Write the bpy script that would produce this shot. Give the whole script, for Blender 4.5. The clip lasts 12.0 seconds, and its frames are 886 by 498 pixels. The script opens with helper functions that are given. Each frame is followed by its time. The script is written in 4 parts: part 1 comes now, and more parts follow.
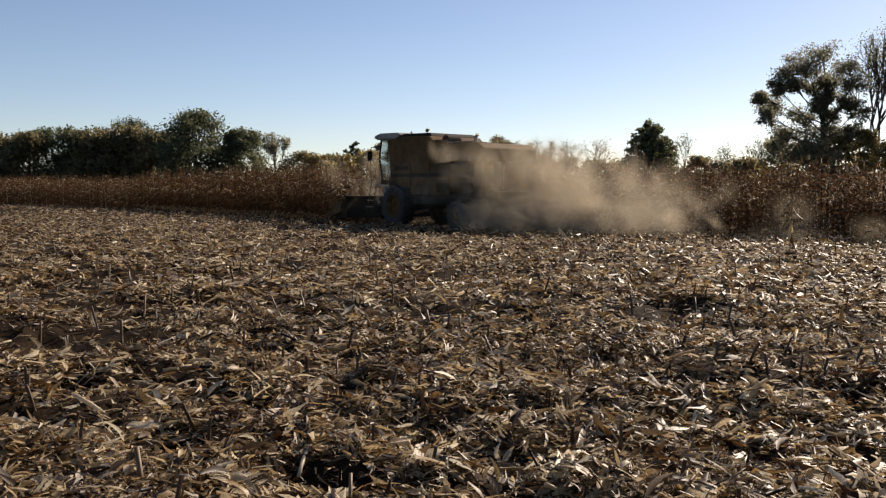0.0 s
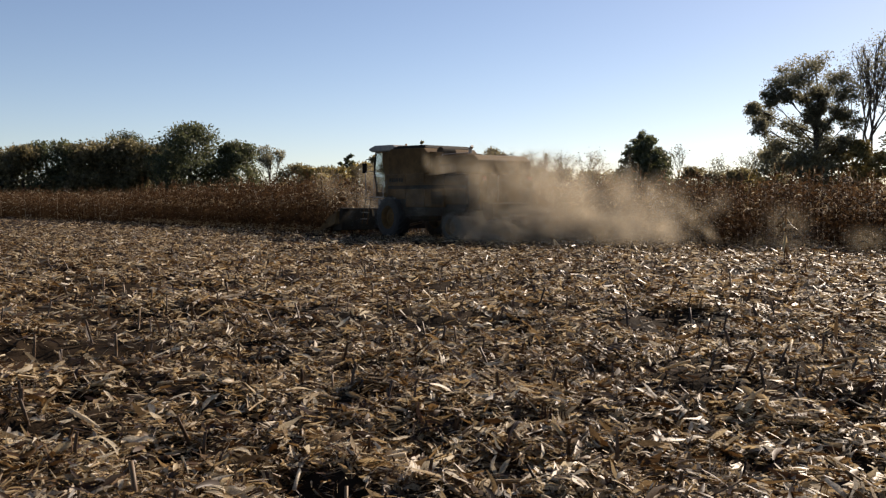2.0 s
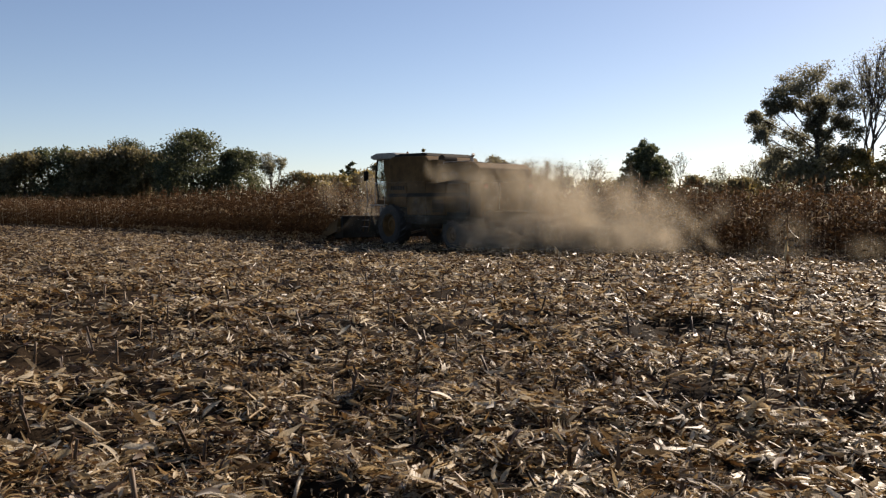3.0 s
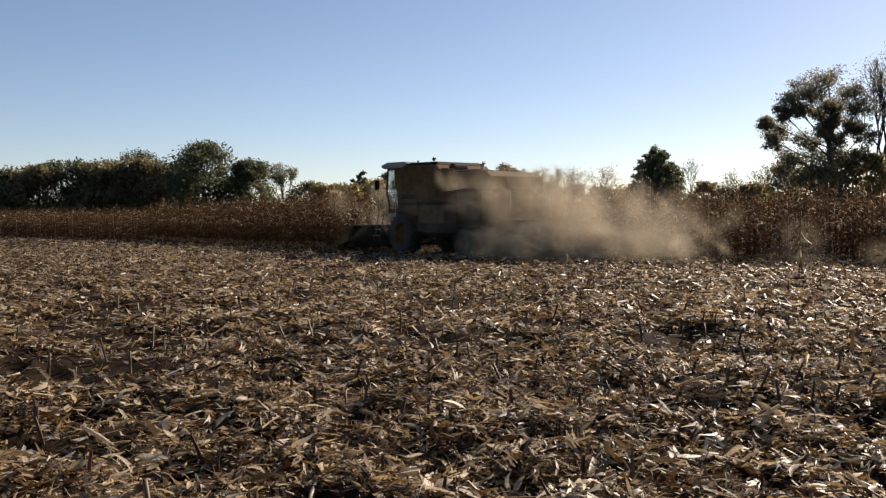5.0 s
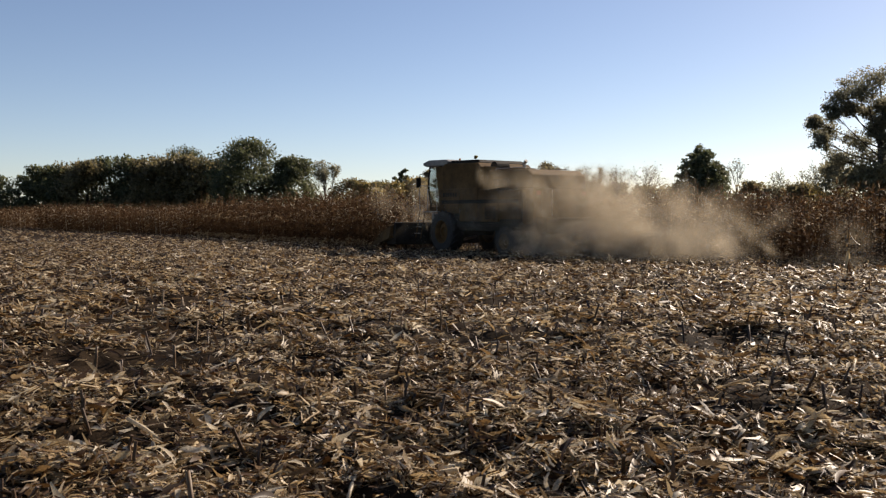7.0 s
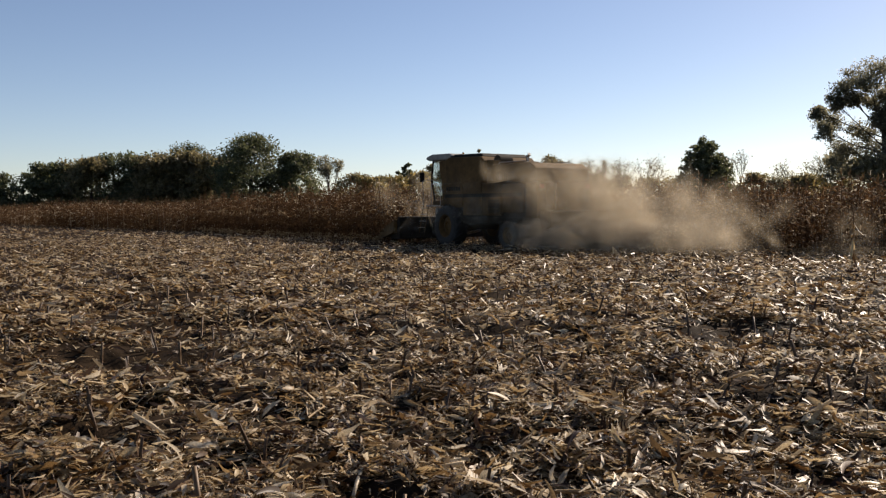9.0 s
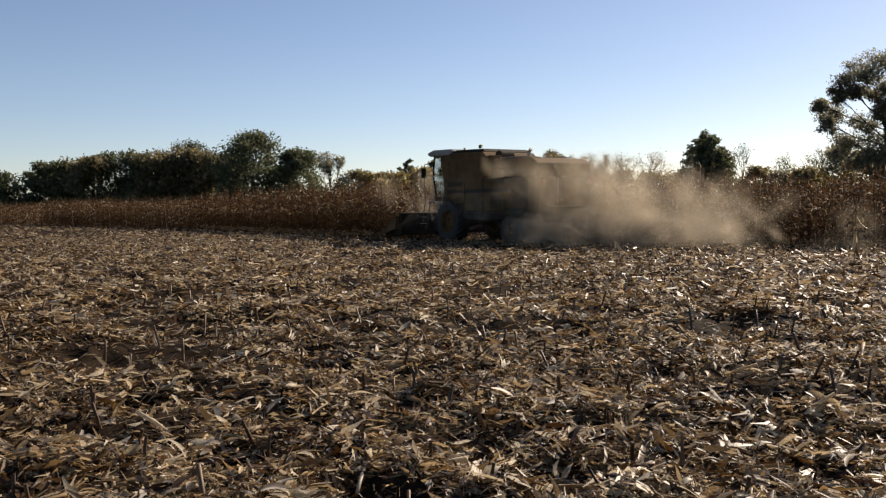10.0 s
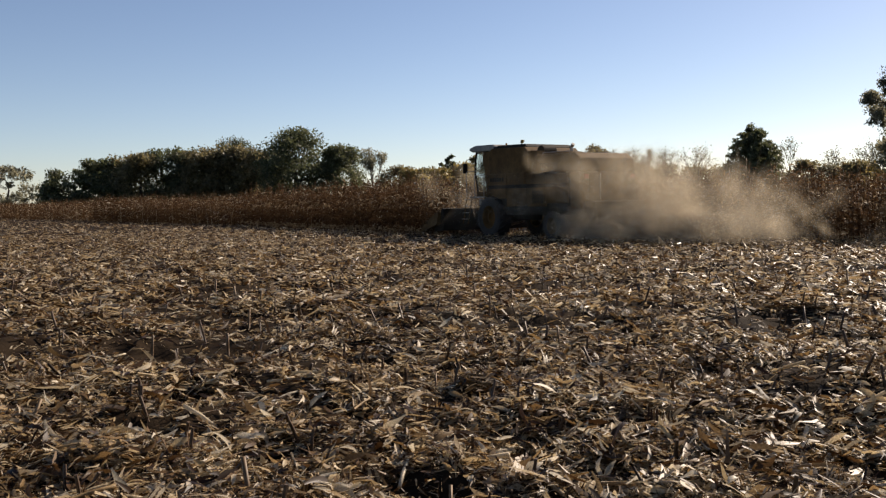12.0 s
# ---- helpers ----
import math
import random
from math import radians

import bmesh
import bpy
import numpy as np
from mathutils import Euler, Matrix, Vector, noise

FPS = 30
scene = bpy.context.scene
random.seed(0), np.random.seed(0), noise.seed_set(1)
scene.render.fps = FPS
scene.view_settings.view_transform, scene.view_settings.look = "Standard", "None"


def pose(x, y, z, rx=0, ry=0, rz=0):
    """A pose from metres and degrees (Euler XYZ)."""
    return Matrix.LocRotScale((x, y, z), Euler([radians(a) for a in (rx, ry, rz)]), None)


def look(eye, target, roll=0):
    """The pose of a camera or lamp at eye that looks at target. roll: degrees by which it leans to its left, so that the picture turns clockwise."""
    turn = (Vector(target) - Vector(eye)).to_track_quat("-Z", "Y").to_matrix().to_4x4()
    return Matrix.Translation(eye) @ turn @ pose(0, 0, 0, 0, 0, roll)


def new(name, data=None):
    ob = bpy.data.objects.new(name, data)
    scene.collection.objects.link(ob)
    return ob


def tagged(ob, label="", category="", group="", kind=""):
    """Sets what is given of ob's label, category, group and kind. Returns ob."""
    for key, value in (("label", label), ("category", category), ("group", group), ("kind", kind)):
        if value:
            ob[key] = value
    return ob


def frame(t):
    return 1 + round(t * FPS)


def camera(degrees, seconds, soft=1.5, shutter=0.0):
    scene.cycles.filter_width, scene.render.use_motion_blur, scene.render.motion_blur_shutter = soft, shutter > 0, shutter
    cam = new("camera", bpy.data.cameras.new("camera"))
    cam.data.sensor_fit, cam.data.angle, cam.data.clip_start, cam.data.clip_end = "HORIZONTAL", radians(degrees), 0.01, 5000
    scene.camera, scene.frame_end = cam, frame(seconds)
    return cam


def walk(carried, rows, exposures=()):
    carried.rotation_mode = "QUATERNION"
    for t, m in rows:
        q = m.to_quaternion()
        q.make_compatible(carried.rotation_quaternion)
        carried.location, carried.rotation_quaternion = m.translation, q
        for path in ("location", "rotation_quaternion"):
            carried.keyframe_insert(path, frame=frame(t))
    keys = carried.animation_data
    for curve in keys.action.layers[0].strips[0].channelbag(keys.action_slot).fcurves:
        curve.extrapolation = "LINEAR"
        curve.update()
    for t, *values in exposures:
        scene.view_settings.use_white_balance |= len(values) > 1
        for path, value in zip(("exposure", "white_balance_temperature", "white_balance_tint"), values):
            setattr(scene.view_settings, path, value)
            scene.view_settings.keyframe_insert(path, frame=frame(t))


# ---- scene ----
cam = camera(53.0, 12.0, soft=1.3)
EYE = (0.0, 0.0, 1.6)
# seconds, yaw, pitch, roll of the hand-held camera, which turns on the spot
TURNS = [
    (0.0, 0.000, -3.950, -0.400),
    (0.5, -0.256, -3.497, -0.669),
    (1.0, -0.231, -3.352, -0.320),
    (1.5, -0.281, -3.561, -0.179),
    (2.0, -0.333, -3.187, -0.152),
    (2.5, -0.338, -2.822, -0.097),
    (3.0, -0.249, -2.680, -0.300),
    (5.0, 0.461, -2.133, 0.211),
    (5.5, 1.460, -2.202, 0.138),
    (6.0, 2.069, -2.109, 0.148),
    (6.5, 2.662, -2.232, -0.071),
    (7.0, 3.118, -2.263, -0.246),
    (9.0, 3.352, -2.646, 0.212),
    (9.5, 3.492, -2.922, 0.410),
    (10.0, 3.469, -2.917, 0.629),
    (10.5, 3.616, -2.759, 0.545),
    (11.0, 4.025, -2.753, 0.578),
    (11.5, 4.890, -3.521, -0.148),
    (12.0, 6.155, -3.164, 0.836),
]
walk(cam, [(t, pose(*EYE, 90 + pitch, roll, yaw)) for t, yaw, pitch, roll in TURNS], [(0, 0.70, 6800, 17), (12, 0.70, 6800, 17)])

# ---- light: low autumn sun beyond the field, off to the right ----
SUN_BEARING, SUN_HEIGHT = 41.0, 30.0
world = bpy.data.worlds.new("sky")
scene.world = world
world.use_nodes = True
wn = world.node_tree.nodes
sky = wn.new("ShaderNodeTexSky")
sky.sky_type = "NISHITA"
sky.sun_disc = False
sky.sun_elevation, sky.sun_rotation = radians(SUN_HEIGHT), radians(SUN_BEARING)
sky.air_density, sky.dust_density, sky.ozone_density = 0.84, 0.48, 1.8
sky.altitude = 700
wn["Background"].inputs["Strength"].default_value = 0.069
world.node_tree.links.new(sky.outputs[0], wn["Background"].inputs["Color"])
sun = new("sun", bpy.data.lights.new("sun", "SUN"))
sun.data.energy, sun.data.angle, sun.data.color = 5.0, radians(0.6), (1.0, 0.90, 0.74)
sun_from = Vector((math.sin(radians(SUN_BEARING)) * math.cos(radians(SUN_HEIGHT)),
                   math.cos(radians(SUN_BEARING)) * math.cos(radians(SUN_HEIGHT)), math.sin(radians(SUN_HEIGHT))))
sun.matrix_world = look(sun_from * 50, (0, 0, 0))

rng = np.random.default_rng(7)


# ---- materials ----
def mat_base(name):
    m = bpy.data.materials.new(name)
    m.use_nodes = True
    n = m.node_tree.nodes
    return m, n, m.node_tree.links, n["Principled BSDF"], n["Material Output"]


def ramp(n, stops):
    r = n.new("ShaderNodeValToRGB")
    e = r.color_ramp.elements
    while len(e) < len(stops):
        e.new(0.5)
    for k, (p, c) in enumerate(stops):
        e[k].position, e[k].color = p, (*c, 1)
    return r


def noise_tex(n, links, scale, detail=4, rough=0.6):
    co = n.new("ShaderNodeTexCoord")
    t = n.new("ShaderNodeTexNoise")
    t.inputs["Scale"].default_value, t.inputs["Detail"].default_value, t.inputs["Roughness"].default_value = scale, detail, rough
    links.new(co.outputs["Object"], t.inputs["Vector"])
    return t


def mix_color(n, links, a, b, fac, mode="MULTIPLY"):
    m = n.new("ShaderNodeMix")
    m.data_type, m.blend_type = "RGBA", mode
    if isinstance(fac, float):
        m.inputs[0].default_value = fac
    else:
        links.new(fac, m.inputs[0])
    for sock, v in ((m.inputs[6], a), (m.inputs[7], b)):
        if isinstance(v, tuple):
            sock.default_value = (*v, 1)
        else:
            links.new(v, sock)
    return m.outputs[2]


def leafy(name, stops, through_light=0.35, rough=0.5, grain=40.0, spec=0.5, piece=False, patches=0.0):
    """Thin plant matter: each loose piece has its own tone, some light passes through."""
    m, n, links, bsdf, out = mat_base(name)
    if piece:
        rnd = n.new("ShaderNodeObjectInfo").outputs["Random"]
    else:
        rnd = n.new("ShaderNodeNewGeometry").outputs["Random Per Island"]
    r = ramp(n, stops)
    links.new(rnd, r.inputs[0])
    t = noise_tex(n, links, grain, 3)
    low = 0.46 if grain > 100 else 0.64
    g = ramp(n, [(0.32, (low, low * 0.95, low * 0.9)), (0.66, (1.0, 1.0, 1.0))])
    links.new(t.outputs["Fac"], g.inputs[0])
    col = mix_color(n, links, r.outputs[0], g.outputs[0], 1.0)
    if patches:  # drifts of darker, weathered matter between pale fresh ones
        pt = noise_tex(n, links, patches, 3, 0.55)
        pr = ramp(n, [(0.38, (0.50, 0.44, 0.38)), (0.50, (0.90, 0.86, 0.80)), (0.64, (1.0, 1.0, 1.0))])
        links.new(pt.outputs["Fac"], pr.inputs[0])
        col = mix_color(n, links, col, pr.outputs[0], 1.0)
    links.new(col, bsdf.inputs["Base Color"])
    bsdf.inputs["Roughness"].default_value = rough
    bsdf.inputs["Specular IOR Level"].default_value = spec
    tr = n.new("ShaderNodeBsdfTranslucent")
    links.new(col, tr.inputs["Color"])
    mx = n.new("ShaderNodeMixShader")
    mx.inputs[0].default_value = through_light
    links.new(bsdf.outputs[0], mx.inputs[1])
    links.new(tr.outputs[0], mx.inputs[2])
    links.new(mx.outputs[0], out.inputs["Surface"])
    return m


def solid(name, a, b, scale=3.0, rough=0.6, metal=0.0, bump=0.0, fine=60.0, spec=0.5):
    """Two tones at a broad scale, fine grain on top, optional relief."""
    m, n, links, bsdf, out = mat_base(name)
    t = noise_tex(n, links, scale, 5)
    r = ramp(n, [(0.35, a), (0.68, b)])
    links.new(t.outputs["Fac"], r.inputs[0])
    f = noise_tex(n, links, fine, 3)
    g = ramp(n, [(0.3, (0.72, 0.72, 0.72)), (0.7, (1.0, 1.0, 1.0))])
    links.new(f.outputs["Fac"], g.inputs[0])
    links.new(mix_color(n, links, r.outputs[0], g.outputs[0], 1.0), bsdf.inputs["Base Color"])
    bsdf.inputs["Roughness"].default_value, bsdf.inputs["Metallic"].default_value = rough, metal
    bsdf.inputs["Specular IOR Level"].default_value = spec
    if bump:
        bp = n.new("ShaderNodeBump")
        bp.inputs["Strength"].default_value, bp.inputs["Distance"].default_value = 0.6, bump
        links.new(f.outputs["Fac"], bp.inputs["Height"])
        links.new(bp.outputs[0], bsdf.inputs["Normal"])
    return m


M_SOIL = solid("soil", (0.012, 0.008, 0.005), (0.036, 0.024, 0.014), 1.3, 0.9, bump=0.02, fine=28.0, spec=0.03)
STRAW = [(0.0, (0.026, 0.013, 0.006)), (0.28, (0.098, 0.052, 0.021)), (0.47, (0.31, 0.200, 0.090)), (0.71, (0.64, 0.50, 0.29)), (1.0, (0.88, 0.80, 0.63))]
M_RESIDUE = leafy("dry_residue", STRAW, 0.40, 0.48, 110.0, 0.28, patches=1.2)
M_PIECE = leafy("dry_husk", STRAW[1:], 0.40, 0.48, 110.0, 0.28, piece=True)
M_STUB = leafy("stubble_stem", [(0.0, (0.040, 0.020, 0.008)), (0.6, (0.11, 0.058, 0.023)), (1.0, (0.24, 0.15, 0.07))], 0.12, 0.6, 30.0)
M_CORN = leafy("dry_maize", [(0.0, (0.036, 0.020, 0.011)), (0.45, (0.100, 0.054, 0.026)), (0.88, (0.195, 0.115, 0.055)), (0.94, (0.44, 0.34, 0.21)), (1.0, (0.78, 0.70, 0.54))], 0.34, 0.75, 18.0, 0.04)
M_BARK = solid("bark", (0.045, 0.035, 0.027), (0.11, 0.09, 0.07), 2.0, 0.9, bump=0.03, fine=12.0)
M_LEAF_DARK = leafy("dark_green_leaf", [(0.0, (0.075, 0.088, 0.045)), (0.6, (0.12, 0.135, 0.066)), (1.0, (0.18, 0.185, 0.085))], 0.55, 0.5, 2.0)
M_LEAF_OLIVE = leafy("olive_leaf", [(0.0, (0.14, 0.125, 0.065)), (0.6, (0.22, 0.19, 0.095)), (1.0, (0.30, 0.25, 0.12))], 0.55, 0.5, 2.0)
M_LEAF_YELLOW = leafy("yellowing_leaf", [(0.0, (0.17, 0.145, 0.058)), (0.6, (0.29, 0.235, 0.085)), (1.0, (0.42, 0.31, 0.11))], 0.50, 0.5, 2.0)
M_LEAF_GREY = leafy("grey_green_leaf", [(0.0, (0.17, 0.17, 0.115)), (0.6, (0.26, 0.25, 0.17)), (1.0, (0.34, 0.32, 0.21))], 0.70, 0.5, 2.0)


def wispy(name, colour, densest):
    """Airborne dust: each wisp is thickest in its middle and lets most light through."""
    m, n, links, bsdf, out = mat_base(name)
    diff, tr, clear = n.new("ShaderNodeBsdfDiffuse"), n.new("ShaderNodeBsdfTranslucent"), n.new("ShaderNodeBsdfTransparent")
    for b in (diff, tr):
        b.inputs["Color"].default_value = (*colour, 1)
    both, mx = n.new("ShaderNodeMixShader"), n.new("ShaderNodeMixShader")
    links.new(diff.outputs[0], both.inputs[1])
    links.new(tr.outputs[0], both.inputs[2])
    thick = n.new("ShaderNodeAttribute")
    thick.attribute_name = "thickness"
    scale = n.new("ShaderNodeMath")
    scale.operation = "MULTIPLY"
    scale.inputs[1].default_value = densest
    links.new(thick.outputs["Fac"], scale.inputs[0])
    links.new(scale.outputs[0], mx.inputs[0])
    links.new(clear.outputs[0], mx.inputs[1])
    links.new(both.outputs[0], mx.inputs[2])
    links.new(mx.outputs[0], out.inputs["Surface"])
    return m


M_DUST = wispy("dust", (0.67, 0.580, 0.44), 0.125)
scene.cycles.transparent_max_bounces = 80
# yellow paint set to dark brown: the backlit sides' shade is in its colour
M_PAINT = solid("dusty_yellow_paint_shaded", (0.080, 0.042, 0.014), (0.15, 0.084, 0.029), 1.4, 0.8, bump=0.0, fine=9.0, spec=0.15)
M_PAINT_PALE = solid("dusty_pale_paint", (0.17, 0.15, 0.125), (0.30, 0.27, 0.23), 2.0, 0.5, fine=20.0)
M_DARK = solid("dusty_dark_steel", (0.014, 0.011, 0.008), (0.036, 0.028, 0.020), 2.2, 0.8, fine=18.0, spec=0.15)
M_RUBBER = solid("dusty_rubber", (0.014, 0.013, 0.012), (0.040, 0.033, 0.027), 3.0, 0.85, fine=22.0)
M_STEEL = solid("worn_steel", (0.20, 0.19, 0.18), (0.38, 0.36, 0.33), 4.0, 0.4, 0.8, fine=30.0)
M_RED = solid("dull_red_lens", (0.20, 0.02, 0.015), (0.30, 0.03, 0.02), 6.0, 0.3)
M_AMBER = solid("amber_lens", (0.45, 0.16, 0.01), (0.60, 0.24, 0.02), 6.0, 0.25)
M_GLASS, _n, _l, _b, _o = mat_base("dusty_cab_glass")
_b.inputs["Base Color"].default_value = (0.82, 0.86, 0.84, 1)
_b.inputs["Transmission Weight"].default_value = 1.0
_b.inputs["Roughness"].default_value = 0.065
_b.inputs["IOR"].default_value = 1.1
M_MIRROR, _n, _l, _b, _o = mat_base("mirror_glass")
_b.inputs["Metallic"].default_value, _b.inputs["Roughness"].default_value = 1.0, 0.04
_b.inputs["Base Color"].default_value = (0.85, 0.86, 0.87, 1)


# ---- mesh helpers ----
def flat_mesh(name, verts, faces, material, smooth=False):
    me = bpy.data.meshes.new(name)
    me.from_pydata(verts, [], faces)
    me.materials.append(material)
    if smooth:
        me.shade_smooth()
    return me


def array_mesh(name, verts, polys, material, smooth=False):
    """verts N x 3; polys M x k, all of one number of corners."""
    me = bpy.data.meshes.new(name)
    count, k = polys.shape
    me.vertices.add(len(verts))
    me.vertices.foreach_set("co", np.ascontiguousarray(verts, dtype=np.float32).ravel())
    me.loops.add(count * k)
    me.loops.foreach_set("vertex_index", np.ascontiguousarray(polys, dtype=np.int32).ravel())
    me.polygons.add(count)
    me.polygons.foreach_set("loop_start", np.arange(0, count * k, k, dtype=np.int32))
    me.update(calc_edges=True)
    me.validate()
    me.materials.append(material)
    if smooth:
        me.shade_smooth()
    return me


def part(name, bm, material, parent, label="", smooth=False):
    me = bpy.data.meshes.new(name)
    bmesh.ops.recalc_face_normals(bm, faces=bm.faces)
    bm.to_mesh(me)
    bm.free()
    me.materials.append(material)
    if smooth:
        me.shade_smooth()
    ob = new(name, me)
    ob.parent = parent
    return tagged(ob, label)


def box(x0, x1, y0, y1, z0, z1, bevel=0.0, bm=None):
    bm = bm or bmesh.new()
    m = Matrix.Translation(((x0 + x1) / 2, (y0 + y1) / 2, (z0 + z1) / 2)) @ Matrix.Diagonal((x1 - x0, y1 - y0, z1 - z0, 1))
    made = bmesh.ops.create_cube(bm, size=1, matrix=m)
    if bevel:
        edges = {e for v in made["verts"] for e in v.link_edges}
        bmesh.ops.bevel(bm, geom=list(edges), offset=bevel, segments=2, affect="EDGES", profile=0.6)
    return bm


def prism(profile, y0, y1, bevel=0.0, pinch=1.0):
    """A side profile of (x, z) corners, extruded from y0 to y1."""
    bm = bmesh.new()
    a = [bm.verts.new((x, y0, z)) for x, z in profile]
    b = [bm.verts.new((x, y1, z)) for x, z in profile]
    bm.faces.new(a)
    bm.faces.new(b[::-1])
    k = len(profile)
    for i in range(k):
        bm.faces.new((a[i], b[i], b[(i + 1) % k], a[(i + 1) % k]))
    if bevel:
        bmesh.ops.bevel(bm, geom=bm.edges[:], offset=bevel, segments=2, affect="EDGES", profile=0.6)
    return bm


def tube(points, radii, sides=8, bm=None):
    bm = bm or bmesh.new()
    points = [Vector(p) for p in points]
    radii = radii if isinstance(radii, (list, tuple)) else [radii] * len(points)
    rings = []
    for i, p in enumerate(points):
        d = (points[min(i + 1, len(points) - 1)] - points[max(i - 1, 0)]).normalized()
        side = d.cross(Vector((0, 0, 1)) if abs(d.z) < 0.9 else Vector((1, 0, 0))).normalized()
        up = side.cross(d)
        rings.append([bm.verts.new(p + radii[i] * (math.cos(a) * side + math.sin(a) * up))
                      for a in (2 * math.pi * k / sides for k in range(sides))])
    for r0, r1 in zip(rings, rings[1:]):
        for k in range(sides):
            bm.faces.new((r0[k], r0[(k + 1) % sides], r1[(k + 1) % sides], r1[k]))
    bm.faces.new(rings[0][::-1])
    bm.faces.new(rings[-1])
    return bm


def lathe_y(profile, centre, sides=28, bm=None):
    """A closed profile of (radius, y) turned round a line along y through centre."""
    bm = bm or bmesh.new()
    cx, cy, cz = centre
    rings = [[bm.verts.new((cx + r * math.cos(a), cy + y, cz + r * math.sin(a))) for r, y in profile]
             for a in (2 * math.pi * k / sides for k in range(sides))]
    for k in range(sides):
        r0, r1 = rings[k], rings[(k + 1) % sides]
        for i in range(len(profile)):
            j = (i + 1) % len(profile)
            bm.faces.new((r0[i], r0[j], r1[j], r1[i]))
    return bm


# ---- plan: the standing crop, the cut swath and the line that the harvester drives ----
P0 = np.array((0.14, 36.2))
AHEAD = np.array((-0.602, 0.799))
FAR = np.array((0.799, 0.602))


def bearing(az, dist):
    return dist * math.sin(radians(az)), dist * math.cos(radians(az))


def lattice(ix, iy, seed):
    v = np.sin(ix * 127.1 + iy * 311.7 + seed * 74.7) * 43758.5453
    return v - np.floor(v)


def bumps(x, y, size, seed):
    """Smooth random height, 0 to 1, with humps of the given size."""
    u, v = x / size, y / size
    iu, iv = np.floor(u), np.floor(v)
    fu, fv = u - iu, v - iv
    fu, fv = fu * fu * (3 - 2 * fu), fv * fv * (3 - 2 * fv)
    a, b = lattice(iu, iv, seed), lattice(iu + 1, iv, seed)
    c, d = lattice(iu, iv + 1, seed), lattice(iu + 1, iv + 1, seed)
    return (a * (1 - fu) + b * fu) * (1 - fv) + (c * (1 - fu) + d * fu) * fv


# hollows in the soil and drifts of straw: x, y, reach, depth
HOLLOWS = ((-0.67, 7.95, 0.30, 0.12), (-1.64, 5.38, 0.24, 0.11), (-3.49, 9.19, 0.45, 0.11), (2.83, 11.39, 0.42, 0.10), (-0.76, 4.85, 0.33, 0.10),
           (0.31, 4.78, 0.28, 0.09), (1.26, 7.0, 0.26, 0.09), (1.96, 5.12, 0.18, 0.08), (-2.69, 6.02, 0.28, 0.08))
DRIFTS = ((3.36, 8.45, 0.35, 0.05), (0.17, 6.96, 0.60, 0.06), (-1.45, 8.94, 0.22, 0.07), (1.38, 6.13, 0.35, 0.06), (4.56, 15.27, 1.3, 0.05))


def spread(spots, x, y):
    """Sum of the spots' smooth humps, each scaled by its depth."""
    return sum(h * np.exp(-((x - a) ** 2 + (y - b) ** 2) / (2 * q * q)) for a, b, q, h in spots)


def ground_z(x, y):
    r = np.hypot(x, y)
    near = np.clip((60 - r) / 25, 0, 1) * np.clip((r - 1.5) / 1.5, 0, 1)
    z = 0.13 * (bumps(x, y, 1.5, 1) - 0.5) + 0.17 * (bumps(x, y, 0.52, 2) - 0.5) + 0.07 * (bumps(x, y, 0.18, 3) - 0.5)
    return (z + spread(DRIFTS, x, y) - spread(HOLLOWS, x, y)) * near


# ---- ground: one sheet out to the horizon, finer near the camera ----
def build_ground():
    radii = np.concatenate([np.linspace(0.6, 3.0, 9), np.geomspace(3.15, 45, 330), np.geomspace(48, 3500, 26)])
    angles = np.radians(np.concatenate([np.linspace(-180, -50, 40)[:-1], np.linspace(-50, 50, 420), np.linspace(50, 180, 40)[1:-1]]))
    R, A = np.meshgrid(radii, angles, indexing="ij")
    X, Y = R * np.sin(A), R * np.cos(A)
    V = np.stack([X, Y, ground_z(X, Y)], -1).reshape(-1, 3)
    nr, na = R.shape
    i, j = np.meshgrid(np.arange(nr - 1), np.arange(na), indexing="ij")
    q = np.stack([i * na + j, i * na + (j + 1) % na, (i + 1) * na + (j + 1) % na, (i + 1) * na + j], -1).reshape(-1, 4)[:, ::-1]
    hub = np.array([[0, 0, 0.0]])
    V = np.concatenate([V, hub])
    k = np.arange(na)
    fan = np.stack([np.full(na, nr * na), k, (k + 1) % na], -1)
    me = flat_mesh("ground", V.tolist(), q.tolist() + fan.tolist(), M_SOIL, True)
    return tagged(new("ground", me), "dark crumbly soil of a harvested maize field", "ground", kind="structure")


ground = build_ground()


# ---- scattering of small shapes into one mesh ----
def ribbon(length, width, bend, twist, segs=3, cup=0.0):
    """A dry leaf strip lying along x: (verts, quads). cup lifts its edges."""
    v, f = [], []
    cols = 3 if cup else 2
    for i in range(segs + 1):
        t = i / segs
        w = width * (0.55 + 0.9 * math.sin(math.pi * min(max(t, 0.08), 0.93))) / 1.4
        a = twist * (t - 0.5)
        x, z = length * (t - 0.5), bend * 4 * t * (1 - t)
        for s in ([-1, 0, 1] if cols == 3 else [-1, 1]):
            v.append((x, s * w / 2 * math.cos(a), z + s * w / 2 * math.sin(a) + (cup * w if s else 0)))
    for i in range(segs):
        for c in range(cols - 1):
            a = i * cols + c
            f.append((a, a + 1, a + cols + 1, a + cols))
    return np.array(v, dtype=float), np.array(f)


